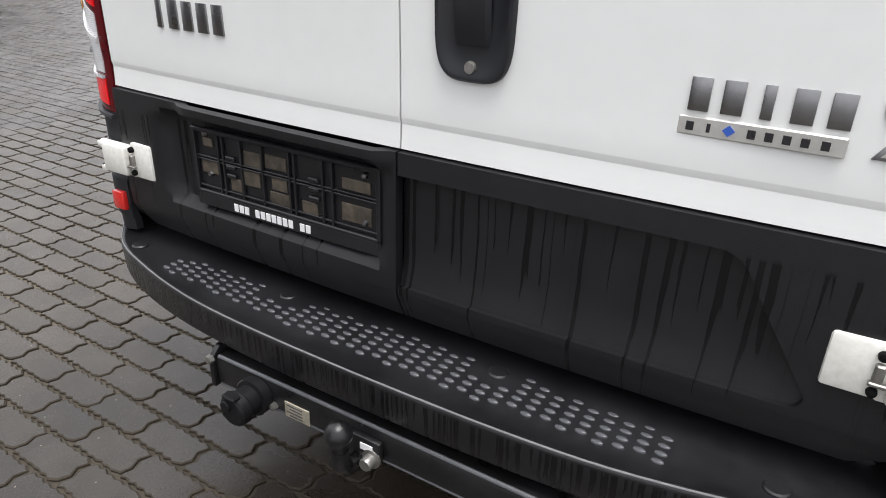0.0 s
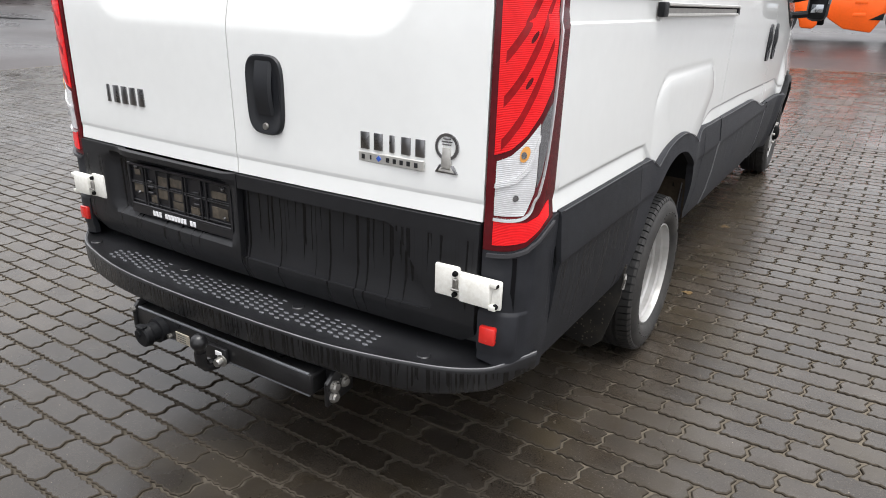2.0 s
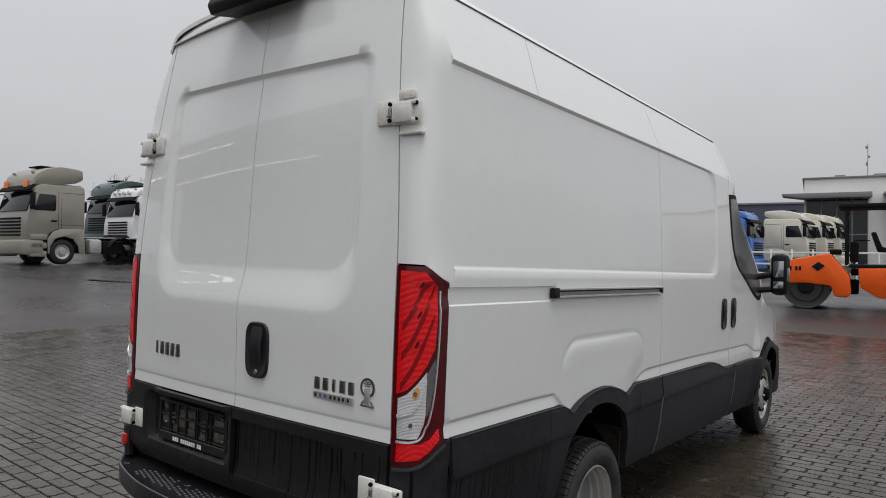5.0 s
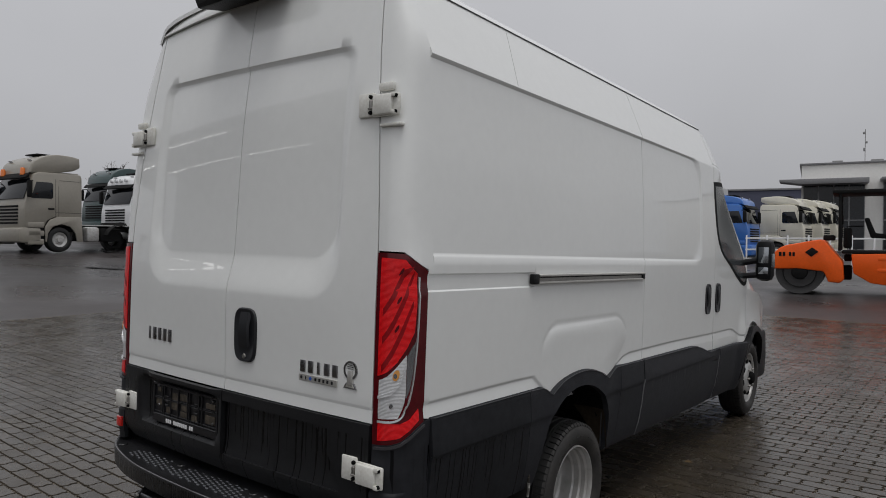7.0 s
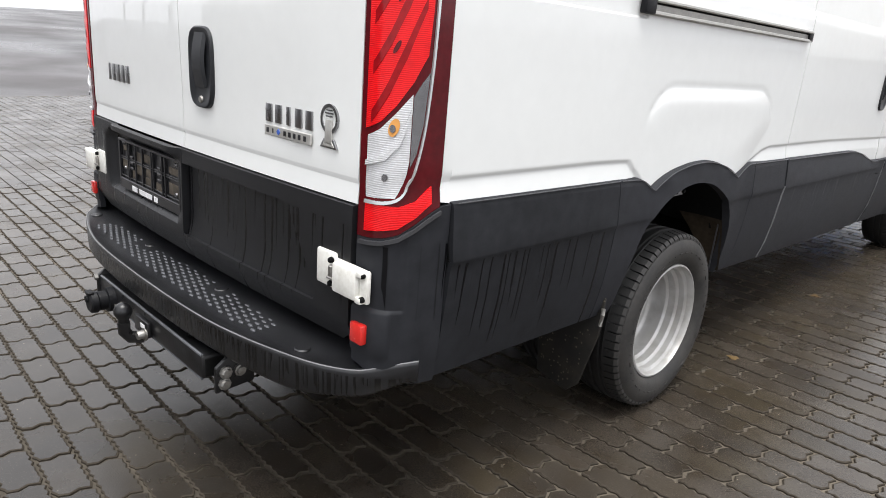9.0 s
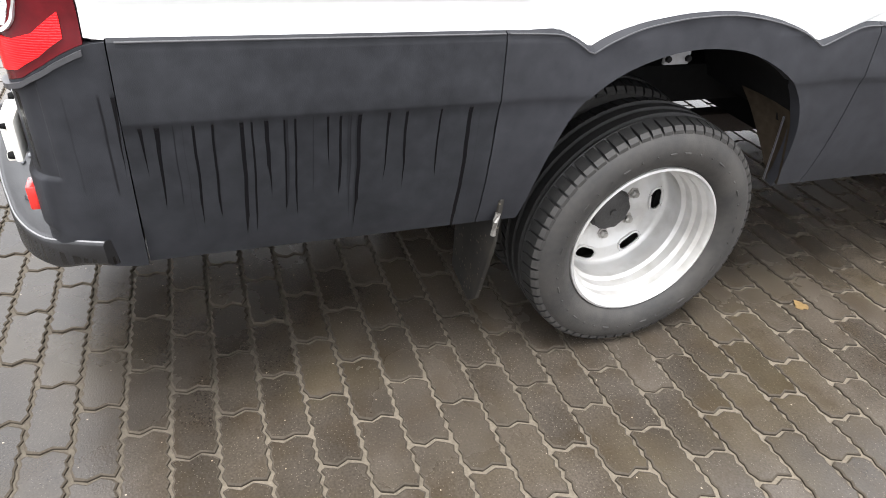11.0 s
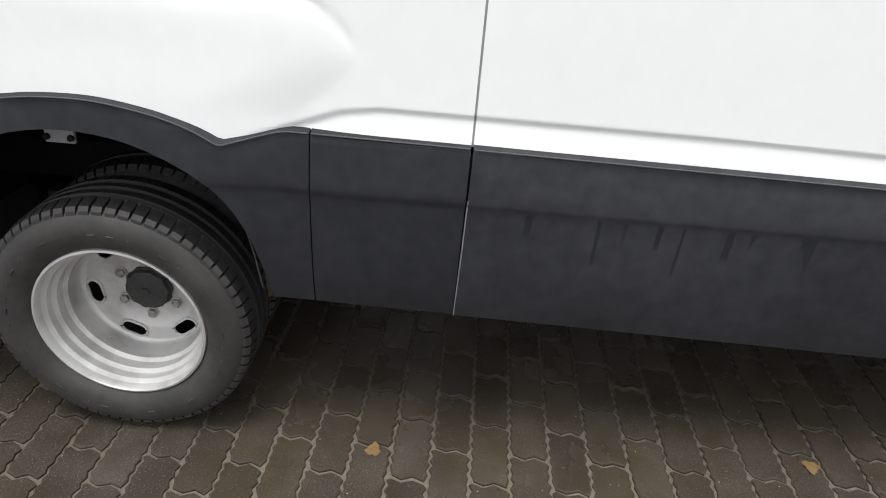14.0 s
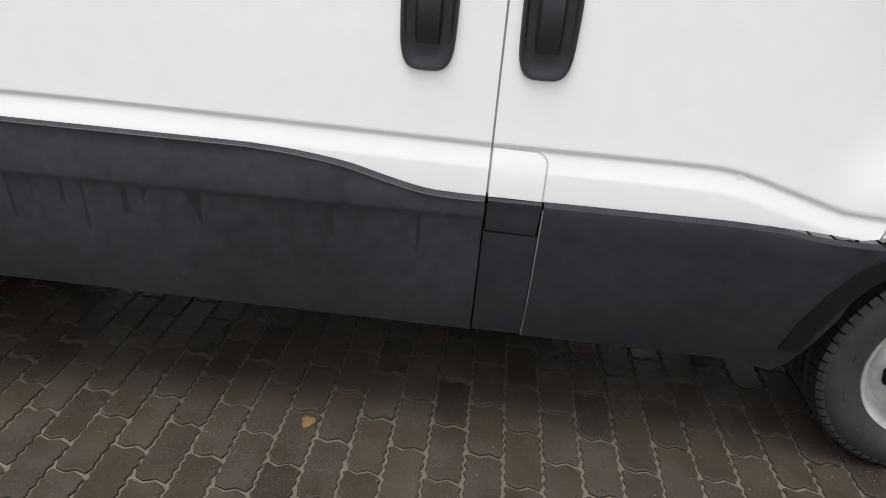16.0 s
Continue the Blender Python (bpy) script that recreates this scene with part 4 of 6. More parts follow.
for sign in (1, -1):
    f = -sign
    def on(out, sign=sign):
        return lambda s, z: corner(s, z, sign, out)
    upper_post = [(0.0, 1.553), (0.50, 1.551), (0.96, 1.492), (0.96, 0.955), (1.0, 0.950), (1.0, TOP_Z), (0.62, TOP_Z + 0.012), (0.0, TOP_Z + 0.062)]
    part("corner_post", panel(upper_post, on(0.0), 0.08, 0.012, (), (0.948, 0.998, 1.0, 1.0095, 1.4095, 1.4155, 1.4705, 1.4765), flip=-f), WHITE, van, "white rear corner post")
    low_post = [(0.0, 0.56), (1.0, 0.498), (1.0, 0.948), (0.955, 0.944), (0.72, 0.909), (0.52, 0.886), (0.30, 0.875), (0.0, 0.867)]
    corner_low = lambda s, z, sign=sign: corner(s, z, sign, 0.006 + 0.005 * (clamp((0.705 - z) / 0.010) * clamp((z - 0.585) / 0.012)) * (1 - clamp((s - 0.45) / 0.05)) - 0.004 * clamp((z - 0.700) / 0.006) * (1 - clamp((s - 0.62) / 0.04)))
    part("corner_cladding", panel(low_post, corner_low, 0.07, 0.02, (0.45, 0.50, 0.62, 0.66), (0.585, 0.597, 0.695, 0.700, 0.705, 0.706, 0.80, 0.86), flip=-f), CORNER_CLAD, van, "black plastic corner bumper")
    lamp = part("rear_lamp", panel(LAMP, on(0.002), 0.03, 0.03, flip=-f), RED_DEEP, van, "tall red and clear rear lamp in the corner post")
    red = [(0.03, 1.112), (0.20, 1.13), (0.40, 1.165), (0.60, 1.215), (0.745, 1.27), (0.77, 1.36), (0.77, 1.475), (0.50, 1.525), (0.03, 1.53)]
    part("red_lens", panel(red, on(0.0045), 0.03, 0.004, flip=-f), RED, lamp, "red stop lamp lens")
    for k in range(4):
        a = 1.125 + 0.100 * k
        band = [(0.08, a), (0.30, a + 0.062), (0.50, a + 0.135), (0.70, a + 0.235), (0.70, a + 0.258), (0.48, a + 0.165), (0.28, a + 0.088), (0.08, a + 0.026)]
        band = [(s, min(z, 1.515 - 0.05 * max(0, s - 0.45))) for s, z in band]
        if k < 3:
            # Diagonal shade in the lens, put on as darker red bands.
            part("lens_shade_band", panel(band, on(0.0055), 0.03, 0.002, flip=-f), RED_MID, lamp, "darker red band painted as shade in the lens")
        if k:
            cs, cz = 0.34 + 0.03 * k, a + 0.058
            part("bulb", panel([(cs + 0.045 * math.cos(q) + 0.02 * math.sin(q), cz + 0.012 * math.sin(q) + 0.006 * math.cos(q)) for q in [2 * math.pi * i / 14 for i in range(14)]], on(0.0072), 0.2, 0.002, flip=-f), RED_DEEP, lamp, "dark bulb behind red glass")
    clear = [(0.05, 0.962), (0.44, 0.968), (0.56, 1.00), (0.60, 1.05), (0.60, 1.190), (0.40, 1.150), (0.20, 1.115), (0.05, 1.098)]
    part("clear_lens", panel(clear, on(0.004), 0.03, 0.004, flip=-f), CLEAR, lamp, "clear ribbed indicator and reversing lens")
    part("divider", panel([(0.05, 1.033), (0.30, 1.050), (0.48, 1.085), (0.60, 1.150), (0.60, 1.164), (0.46, 1.097), (0.28, 1.061), (0.05, 1.044)], on(0.009), 0.03, 0.004, flip=-f), CLEAR, lamp, "silver curved divider")
    # The bulb's amber reflection, put on the lens as a coloured ellipse.
    part("amber_reflection", panel([(0.385 + 0.075 * math.cos(q), 1.120 + 0.0185 * math.sin(q) + 0.006 * math.cos(q)) for q in [2 * math.pi * i / 14 for i in range(14)]], on(0.0072), 0.1, 0.002, flip=-f), AMBER, lamp, "amber patch painted as the reflection round the bulb")
    for cs, cz, mat in ((0.37, 1.118, LAMP_GREY), (0.30, 1.012, LAMP_GREY)):
        part("bulb", panel([(cs + 0.040 * math.cos(q), cz + 0.0085 * math.sin(q)) for q in [2 * math.pi * i / 12 for i in range(12)]], on(0.0085), 0.2, 0.003, flip=-f), mat, lamp, "dark bulb tip")
    grey = [(0.61, 1.035), (0.68, 1.065), (0.74, 1.13), (0.775, 1.235), (0.70, 1.215), (0.61, 1.185)]
    part("grey_lens", panel(grey, on(0.0045), 0.03, 0.004, flip=-f), LAMP_GREY, lamp, "smoked grey lens")
    m = len(STRIP) - 1
    rim = STRIP + [(u + 0.024 * (1 - k / m), v - 0.002 - 0.006 * k / m) for k, (u, v) in reversed(list(enumerate(STRIP)))]
    part("chrome_strip", panel(rim, on(0.009), 0.03, 0.006, flip=-f), LAMP_SILVER, lamp, "bright silver curved strip")
    lower = [(0.05, 0.885), (0.50, 0.900), (0.72, 0.925), (0.88, 0.955), (0.88, 0.995), (0.70, 0.962), (0.50, 0.950), (0.05, 0.950)]
    part("red_lens", panel(lower, on(0.0045), 0.03, 0.004, flip=-f), RED, lamp, "red lower lens")
    seat = [(0.02, 0.862), (0.30, 0.870), (0.52, 0.881), (0.72, 0.903), (0.95, 0.938)]
    part("lamp_seat", panel(seat + [(u, v - 0.009) for u, v in seat[::-1]], on(0.012), 0.1, 0.012, flip=-f), LIP, lamp, "grey plastic lip under the lamp")
    part("reflector", Build().box((sign * 0.893, rear_y(0.86, 1.0) - 0.014, 0.640), (0.046, 0.020, 0.050), 0.005), RED_REFLECT, van, "small red reflector")

# roof and its rear header
def roof_fn(x, y):
    k = abs(x) / 0.826
    front = 0.40 * ss(3.6, 4.9, y) ** 1.4
    return (x * (1 - 0.10 * ss(3.6, 4.5, y)), y, 2.576 + 0.075 * (1 - k ** 14) + 0.060 * (1 - k ** 2.5) - front)


roof_poly = [(-0.826, 0.12), (-0.75, 0.105), (0.75, 0.105), (0.826, 0.12), (0.826, 4.40), (-0.826, 4.40)]
part("roof", panel(roof_poly, roof_fn, 0.12, 0.02, tuple(q * w for q in (-1, 1) for w in (0.66, 0.70, 0.73, 0.76, 0.78, 0.795, 0.806, 0.815, 0.821))), WHITE, van, "white high roof")
for sign in (1, -1):
    part("roof_gutter", Build().tube([(sign * (side_x(y, 2.576) + 0.002), y, 2.578) for y in [0.19 + 0.118 * k for k in range(31)]], 0.0028, 6), SEAM, van, "thin dark gutter line under the roof")
part("panel_joint", Build().tube([(side_x(lerp(0.86, 0.795, k / 8), lerp(2.572, 2.292, k / 8)) + 0.0003, lerp(0.86, 0.795, k / 8), lerp(2.572, 2.292, k / 8)) for k in range(9)], 0.0013, 6), FLAP_GAP, van, "thin grey panel joint")


def header(x, v):
    z = lerp(door_top(min(0.77, abs(x))) + 0.003, 2.576 + 0.075 * (1 - (abs(x) / 0.826) ** 14) + 0.060 * (1 - (abs(x) / 0.826) ** 2.5) + 0.001, v)
    return (x, lean(2.6) + 0.022 * (x / 0.85) ** 2 - 0.012 + 0.03 * v ** 2, z)


part("roof_header", panel([(-0.79, 0), (0.79, 0), (0.79, 1), (-0.79, 1)], header, 0.10, 0.03), WHITE, van, "white roof edge over the rear doors")
cam_pod = Build().prism([(-0.04, 2.600), (0.10, 2.63), (0.13, 2.72), (0.02, 2.735), (-0.035, 2.70), (-0.06, 2.64)], -0.235, 0.235, "x", 0.01)
pod = part("brake_light_housing", cam_pod, PLASTIC, van, "black high brake light housing with a camera")
part("brake_light", Build().box((0.0, -0.052, 2.677), (0.30, 0.012, 0.016), 0.004), RED_DEEP, pod, "dark red brake light strip")
part("camera_lens", Build().lathe([(0.0, -0.012), (0.008, -0.012), (0.012, 0.0)], (0.10, -0.045, 2.640), "y", 16), CHROME, pod, "small camera lens")

# inner shell that closes the gaps
shell = Build()
sec = []
for y in (0.17, 0.45, 1.02, 1.80, 2.6, 3.4, 3.9, 4.15):
    ring = []
    low_z = 0.93 if 1.02 <= y <= 1.80 else 0.62
    for z in (low_z, 0.9 if low_z < 0.9 else 0.95, 1.0, 1.5, 2.0, 2.3, 2.46 if y < 3.8 else 2.40):
        ring.append((side_x(y, max(z, 0.60)) - 0.03, y, z))
    ring += [(0.5, y, 2.54 if y < 3.8 else 2.42), (-0.5, y, 2.54 if y < 3.8 else 2.42)]
    ring += [(-x, yy, z) for x, yy, z in ring[6::-1]]
    sec.append(ring)
n = len(sec[0])
shell.add([q for ring in sec for q in ring], [(k * n + i, k * n + (i + 1) % n, (k + 1) * n + (i + 1) % n, (k + 1) * n + i) for k in range(len(sec) - 1) for i in range(n)] + [tuple(range(n)), tuple((len(sec) - 1) * n + i for i in range(n))])
part("inner_shell", shell, GAP, van, "black inner body seen in the door gaps")

# cab front
cab = Build()
CAB = [(4.30, 2.46, 0.0), (4.55, 2.30, 0.02), (4.80, 2.05, 0.05), (5.05, 1.72, 0.06), (5.20, 1.45, 0.04), (5.45, 1.34, 0.02), (5.70, 1.20, 0.02), (5.88, 1.0, 0.05), (5.95, 0.80, 0.08)]
rows = []
for y, top, cut in CAB:
    row = []
    for k in range(12):
        z = lerp(0.86, top, k / 11)
        x = min(side_x(y, min(z, 2.5)), 0.99) - cut - 0.004
        r = 0.18
        if z > top - r:
            x -= r * (1 - math.sqrt(max(0.0, 1 - ((z - top + r) / r) ** 2))) * 0.9
        row.append((x, y, z))
    row += [(-x, yy, z) for x, yy, z in row[::-1]]
    rows.append(row)
n = len(rows[0])
for k in range(len(rows) - 1):
    cab.add(rows[k] + rows[k + 1], [(i, i + 1, n + i + 1, n + i) for i in range(n - 1)])
cab.add(rows[-1], [tuple(range(n))])
part("cab", cab, WHITE, van, "white cab with bonnet and front wings", 50)
def wing(y, z):
    return (side_x(y, z) + 0.001, y, z)


wing_poly = [(4.662, 0.848)] + [(y, z + 0.06) for y, z in arc(FRONT_AXLE, 0.47, 0.46, 0.46, 122, 20, 10)] + [(5.50, 0.70), (5.72, 0.72), (5.74, 1.10), (5.35, 1.24), (4.80, 1.30), (4.748, 1.13), (4.716, 1.05), (4.690, 0.95)]
part("front_wing", panel(wing_poly, wing, 0.06, 0.02), WHITE, van, "white flared front wing")
arch_front = [(FRONT_AXLE + (0.43 + o) * math.cos(radians(a)), 0.47 + (0.43 + o) * math.sin(radians(a))) for o, angles in ((0.0, range(175, 9, -11)), (0.055, range(10, 176, 11))) for a in angles]
part("wheel_arch_cladding", panel(arch_front, lambda y, z: (clad_x(y, z) + 0.012, y, z), 0.06, 0.05), PLASTIC, van, "black front wheel arch trim")
part("front_bumper", Build().prism([(5.45, 0.35), (5.98, 0.35), (6.03, 0.55), (5.98, 0.84), (5.47, 0.84), (5.42, 0.6)], -0.90, 0.90, "x", 0.04), PLASTIC, van, "black front bumper")
part("windscreen", Build().prism([(4.50, 2.335), (5.13, 1.62), (5.145, 1.64), (4.53, 2.36)], -0.74, 0.74, "x", 0.004), GLASS_DARK, van, "dark windscreen")

# wing mirror
arm = Build().tube([(0.90, 4.62, 1.52), (1.00, 4.64, 1.54), (1.08, 4.66, 1.56)], 0.028).tube([(0.90, 4.62, 1.42), (1.00, 4.64, 1.42), (1.08, 4.66, 1.43)], 0.026)
mir = part("wing_mirror", arm.box((1.140, 4.70, 1.56), (0.150, 0.13, 0.36), 0.052), PLASTIC, van, "black wing mirror on two arms")
part("mirror_glass", Build().box((1.140, 4.634, 1.605), (0.084, 0.008, 0.14), 0.004).box((1.140, 4.634, 1.470), (0.084, 0.008, 0.060), 0.004), MIRROR, mir, "mirror glass")
part("indicator", Build().box((1.212, 4.67, 1.56), (0.022, 0.06, 0.12), 0.008), LAMP_GREY, mir, "grey indicator strip")

# ---- wheels ----
TYRE_R = 0.345
HUB = paint("dirty_black_hub", (0.022, 0.021, 0.020), 0.6, var=0.5, scale=(25, 120), bump=0.6, bump_scale=150)
def tyre_mesh(width, radius, rim_r):
    """Tyre about x, outer face at x = 0, with sidewall, shoulder blocks and grooves."""
    w, r = width, radius
    prof = [(rim_r - 0.004, -0.018), (rim_r + 0.006, -0.006), (rim_r + 0.018, 0.010), (rim_r + 0.042, 0.020), (rim_r + 0.066, 0.021), (r - 0.040, 0.016), (r - 0.030, 0.009), (r - 0.021, 0.0), (r - 0.016, -0.016)]
    back = [(r - 0.010, -w + 0.022), (r - 0.014, -w + 0.014), (r - 0.03, -w + 0.004), (rim_r + 0.05, -w - 0.008), (rim_r, -w + 0.01)]
    mid = []
    grooves = [-0.30, -0.50, -0.70]
    for g in grooves:
        c = g * w
        mid += [(r - 0.001, c + 0.009), (r - 0.009, c + 0.007), (r - 0.009, c - 0.007), (r - 0.001, c - 0.009)]
    b = Build().lathe(prof + [(r - 0.013, -0.034)] + mid + [(r - 0.009, -w + 0.030)] + back, (0, 0, 0), "x", 96)
    for k in range(40):
        a = 2 * math.pi * (k + 0.3) / 40
        m = Matrix.Rotation(a, 4, "X")
        b.box(m @ Vector((0.018, 0, rim_r + 0.056)), (0.012, 0.004 if k % 3 else 0.02, 0.004), 0.001, m)
    me = b.mesh("tyre", RUBBER)
    me.materials.append(TREAD)
    # Dark tread rubber; its tone also gives the gaps between blocks their shade.
    for poly in me.polygons:
        c = poly.center
        if math.hypot(c.y, c.z) > radius - 0.0215 and c.x < 0.004:
            poly.material_index = 1
    return me


def tread_block(width, radius, outer):
    """One shoulder block at the top of the tyre, outer face at x = 0."""
    s0, s1, sgn = (-0.008, -0.046, -1) if outer else (-width + 0.008, -width + 0.046, 1)
    vv = []
    for da in (-0.0375, 0.0375):
        for rr, xx in ((radius - 0.026, s0 - sgn * 0.0135), (radius - 0.017, s0 - sgn * 0.0125), (radius - 0.0075, s0 - sgn * 0.003), (radius - 0.001, s1), (radius - 0.016, s1)):
            vv.append((xx, rr * math.sin(da), rr * math.cos(da)))
    return Build().add(vv, [(i, i + 1, 6 + i, 5 + i) for i in range(4)] + [(0, 1, 2, 3, 4), (5, 6, 7, 8, 9)])


BLOCKS = [tread_block(0.195, TYRE_R, o).mesh("tread_block", RUBBER, 20) for o in (True, False)]
for me in BLOCKS:
    me.materials.append(TREAD)
    # Block flanks take the dark tone too, as painted shade in the gaps.
    for poly in me.polygons:
        if len(poly.vertices) == 5 or poly.center.z > TYRE_R - 0.006:
            poly.material_index = 1

TYRE = tyre_mesh(0.195, TYRE_R, 0.218)


def tread(parent, x, y, z, rows):
    for me in BLOCKS[:rows]:
        for k in range(66):
            ob = new("tread_block", me)
            ob.parent = parent
            ob.location, ob.rotation_euler = (x, y, z), (2 * math.pi * k / 66, 0, 0)


def dish_rim(depth, flange, slots, slot_r, hub_r):
    """A dished steel wheel: a stepped barrel and a slotted disc at its floor, x = 0 at the flange."""
    b = Build()
    b.lathe([(flange - 0.006, -0.022), (flange + 0.002, -0.012), (flange, 0.0), (flange - 0.006, 0.002), (flange - 0.009, -0.005), (flange - 0.010, -0.024), (flange - 0.018, -0.030), (flange - 0.021, -0.032), (flange - 0.020, -0.055), (flange - 0.028, -0.060), (flange - 0.031, -0.063),
             (flange - 0.030, -0.092), (flange - 0.037, -0.097), (flange - 0.040, -0.100), (flange - 0.038, -0.130), (flange - 0.036, -depth + 0.036), (flange - 0.042, -depth + 0.018)], (0, 0, 0), "x", 96)
    ra, rb, n = flange - 0.042, hub_r, 180
    radii = [ra, ra - 0.004, slot_r + 0.0215, slot_r + 0.0165, slot_r, slot_r - 0.0165, slot_r - 0.0215, slot_r - 0.031, rb + 0.022, rb]
    xs = [-depth + 0.018, -depth + 0.010, -depth + 0.006, -depth + 0.005, -depth + 0.004, -depth + 0.003, -depth + 0.002, -depth - 0.004, -depth - 0.012, -depth - 0.012]
    verts, faces = [], []
    for i in range(n):
        a = 2 * math.pi * i / n
        for r, x in zip(radii, xs):
            verts.append((x, r * math.cos(a), r * math.sin(a)))
    m = len(radii)
    per = 360 / slots
    for i in range(n):
        ang = (i + 0.5) * 360 / n
        off = abs(((ang - 8 + per / 2) % per) - per / 2)
        for k in range(m - 1):
            wide = 13.6 if k in (3, 4) else 10.5
            if 2 <= k <= 5 and off < wide:
                continue
            j = (i + 1) % n
            faces.append((i * m + k, j * m + k, j * m + k + 1, i * m + k + 1))
    b.add(verts, faces)
    return b


def wheel(x, y, z, sign, dished):
    rim = wheel_rim(x, y, z, sign, dished)
    if sign > 0:
        tread(rim, x, y, z, 2 if dished else 1)
        if dished:
            tread(rim, x - 0.262, y, z, 1)


def wheel_rim(x, y, z, sign, dished):
    """sign: +1 on the van's right. The rim is the part; tyre, hub and nuts go under it."""
    def placed(b):
        b.v = [(x + sign * p[0], y + p[1], z + p[2]) for p in b.v]
        return b
    if dished:
        rim = part("wheel", placed(dish_rim(0.178, 0.222, 6, 0.150, 0.052)), SILVER, van, "silver painted dished steel wheel")
        for off, label in ((0.0, "worn black tyre with block tread"), (-0.262, "dark inner tyre of the twin wheel")):
            tyre = part("tyre", TYRE, RUBBER, rim, label)
            tyre.location, tyre.scale = (x + sign * off, y, z), (sign, 1, 1)
        for k in range(6):
            def edge(turn, out):
                a, r = radians(8 + 60 * k + turn), 0.150 + out
                return (-0.1735, r * math.cos(a), r * math.sin(a))
            ends = [(1, -90 + 22.5 * j) for j in range(9)] + [(-1, 90 + 22.5 * j) for j in range(9)]
            loop = [edge(side * 6.0 + 8.2 * math.cos(radians(w)), 0.0205 * math.sin(radians(w))) for side, w in ends]
            part("slot_lip", placed(Build().tube(loop + loop[:1], 0.0042, 8)), SILVER, rim, "raised lip round a wheel slot")
        hub = Build().lathe([(0.0, -0.156), (0.010, -0.156), (0.012, -0.161), (0.048, -0.163), (0.058, -0.168), (0.062, -0.180), (0.065, -0.182), (0.065, -0.205)], (0, 0, 0), "x", 40)
        hub.v = [(px, py * (1.025 if (i // 8) % 4 < 2 else 0.975), pz * (1.025 if (i // 8) % 4 < 2 else 0.975)) for i, (px, py, pz) in enumerate(hub.v)]
        part("hub_cap", placed(hub), HUB, rim, "black ribbed hub cap")
        disc = Build().lathe([(0.02, -0.225), (0.19, -0.225), (0.19, -0.24), (0.02, -0.24)], (0, 0, 0), "x", 32)
        part("brake_drum", placed(disc), DARK, rim)
        for k in range(6):
            a = radians(30 + 60 * k)
            c = (0, 0.085 * math.cos(a), 0.085 * math.sin(a))
            nut = Build().lathe([(0.0, -0.168), (0.008, -0.168), (0.010, -0.171), (0.013, -0.174), (0.013, -0.184), (0.018, -0.185), (0.018, -0.194)], c, "x", 6)
            part("wheel_nut", placed(nut), STEEL, rim, "steel wheel nut")
        return rim
    else:
        rim_b = Build().lathe([(0.222, -0.02), (0.228, -0.006), (0.224, 0.0), (0.212, -0.006), (0.205, -0.030), (0.195, -0.045), (0.185, -0.045), (0.172, -0.030), (0.13, 0.004), (0.11, 0.012), (0.055, 0.016)], (0, 0, 0), "x", 72)
        rim = part("wheel", placed(rim_b), SILVER, van, "silver painted steel front wheel")
        tyre = part("tyre", TYRE, RUBBER, rim, "worn black tyre with block tread")
        tyre.location, tyre.scale = (x, y, z), (sign, 1, 1)
        part("hub_cap", placed(Build().lathe([(0.0, 0.056), (0.03, 0.055), (0.048, 0.046), (0.056, 0.030), (0.062, 0.012)], (0, 0, 0), "x", 32)), DARK, rim, "black hub cap")
        for k in range(8):
            a = radians(45 * k + 12)
            c = (0, 0.152 * math.cos(a), 0.152 * math.sin(a))
            part("slot", placed(Build().box((-0.008, c[1], c[2]), (0.02, 0.05, 0.03), 0.008, Matrix.Rotation(a + math.pi / 2, 4, "X"))), DARK, rim, "dark wheel slot")
        for k in range(6):
            a = radians(60 * k)
            part("wheel_nut", placed(Build().lathe([(0.0, 0.036), (0.008, 0.036), (0.012, 0.03), (0.013, 0.010)], (0, 0.084 * math.cos(a), 0.084 * math.sin(a)), "x", 6)), STEEL, rim, "steel wheel nut")
        return rim


for sign in (1, -1):
    for at_y, x, dished in ((REAR_AXLE, 0.975, True), (FRONT_AXLE, 0.962, False)):
        hub_z = (ON_GROUND @ Vector(((VAN @ Vector((sign * x, at_y, 0))).x, (VAN @ Vector((sign * x, at_y, 0))).y, TYRE_R))).z
        wheel(sign * x, at_y, hub_z, sign, dished)

# ---- rear step and tow bar ----
STEP_EDGE = smooth_line([(0.0, -0.157), (0.25, -0.153), (0.45, -0.140), (0.60, -0.115), (0.72, -0.085), (0.81, -0.058), (0.88, -0.022), (0.94, 0.030), (0.975, 0.075), (0.992, 0.115)], 4)
STEP_FULL = [(-x, y) for x, y in STEP_EDGE[:0:-1]] + STEP_EDGE


def step_lift(x):
    return 0.005 * ss(0.70, 0.97, abs(x)) + 0.024 * ss(0.90, 0.99, abs(x))


def step_row(x, y, ins, z):
    deeper = 0.012 * ss(0.40, 0.75, abs(x)) * (1 - ss(0.93, 0.99, abs(x))) if z < 0.49 else 0.0
    lift = 0.025 * ss(0.70, 0.97, abs(x)) if z < 0.49 else 0.0
    return (x * (1 - ins * 0.9), y + ins, z - deeper + lift + step_lift(x))


step = Build()
rings = [(0.06, 0.475), (0.020, 0.460), (0.008, 0.463), (0.002, 0.472), (0.0, 0.536), (0.001, 0.5415), (0.004, 0.5445), (0.010, 0.5445), (0.014, 0.5415), (0.05, 0.541)]
m = len(STEP_FULL)
verts = [step_row(x, y, ins, z) for ins, z in rings for x, y in STEP_FULL]
verts += [(x * 0.93, max(y + 0.10, 0.0 + 0.02 * math.sin(x * 7)), 0.544 + step_lift(x)) for x, y in STEP_FULL]
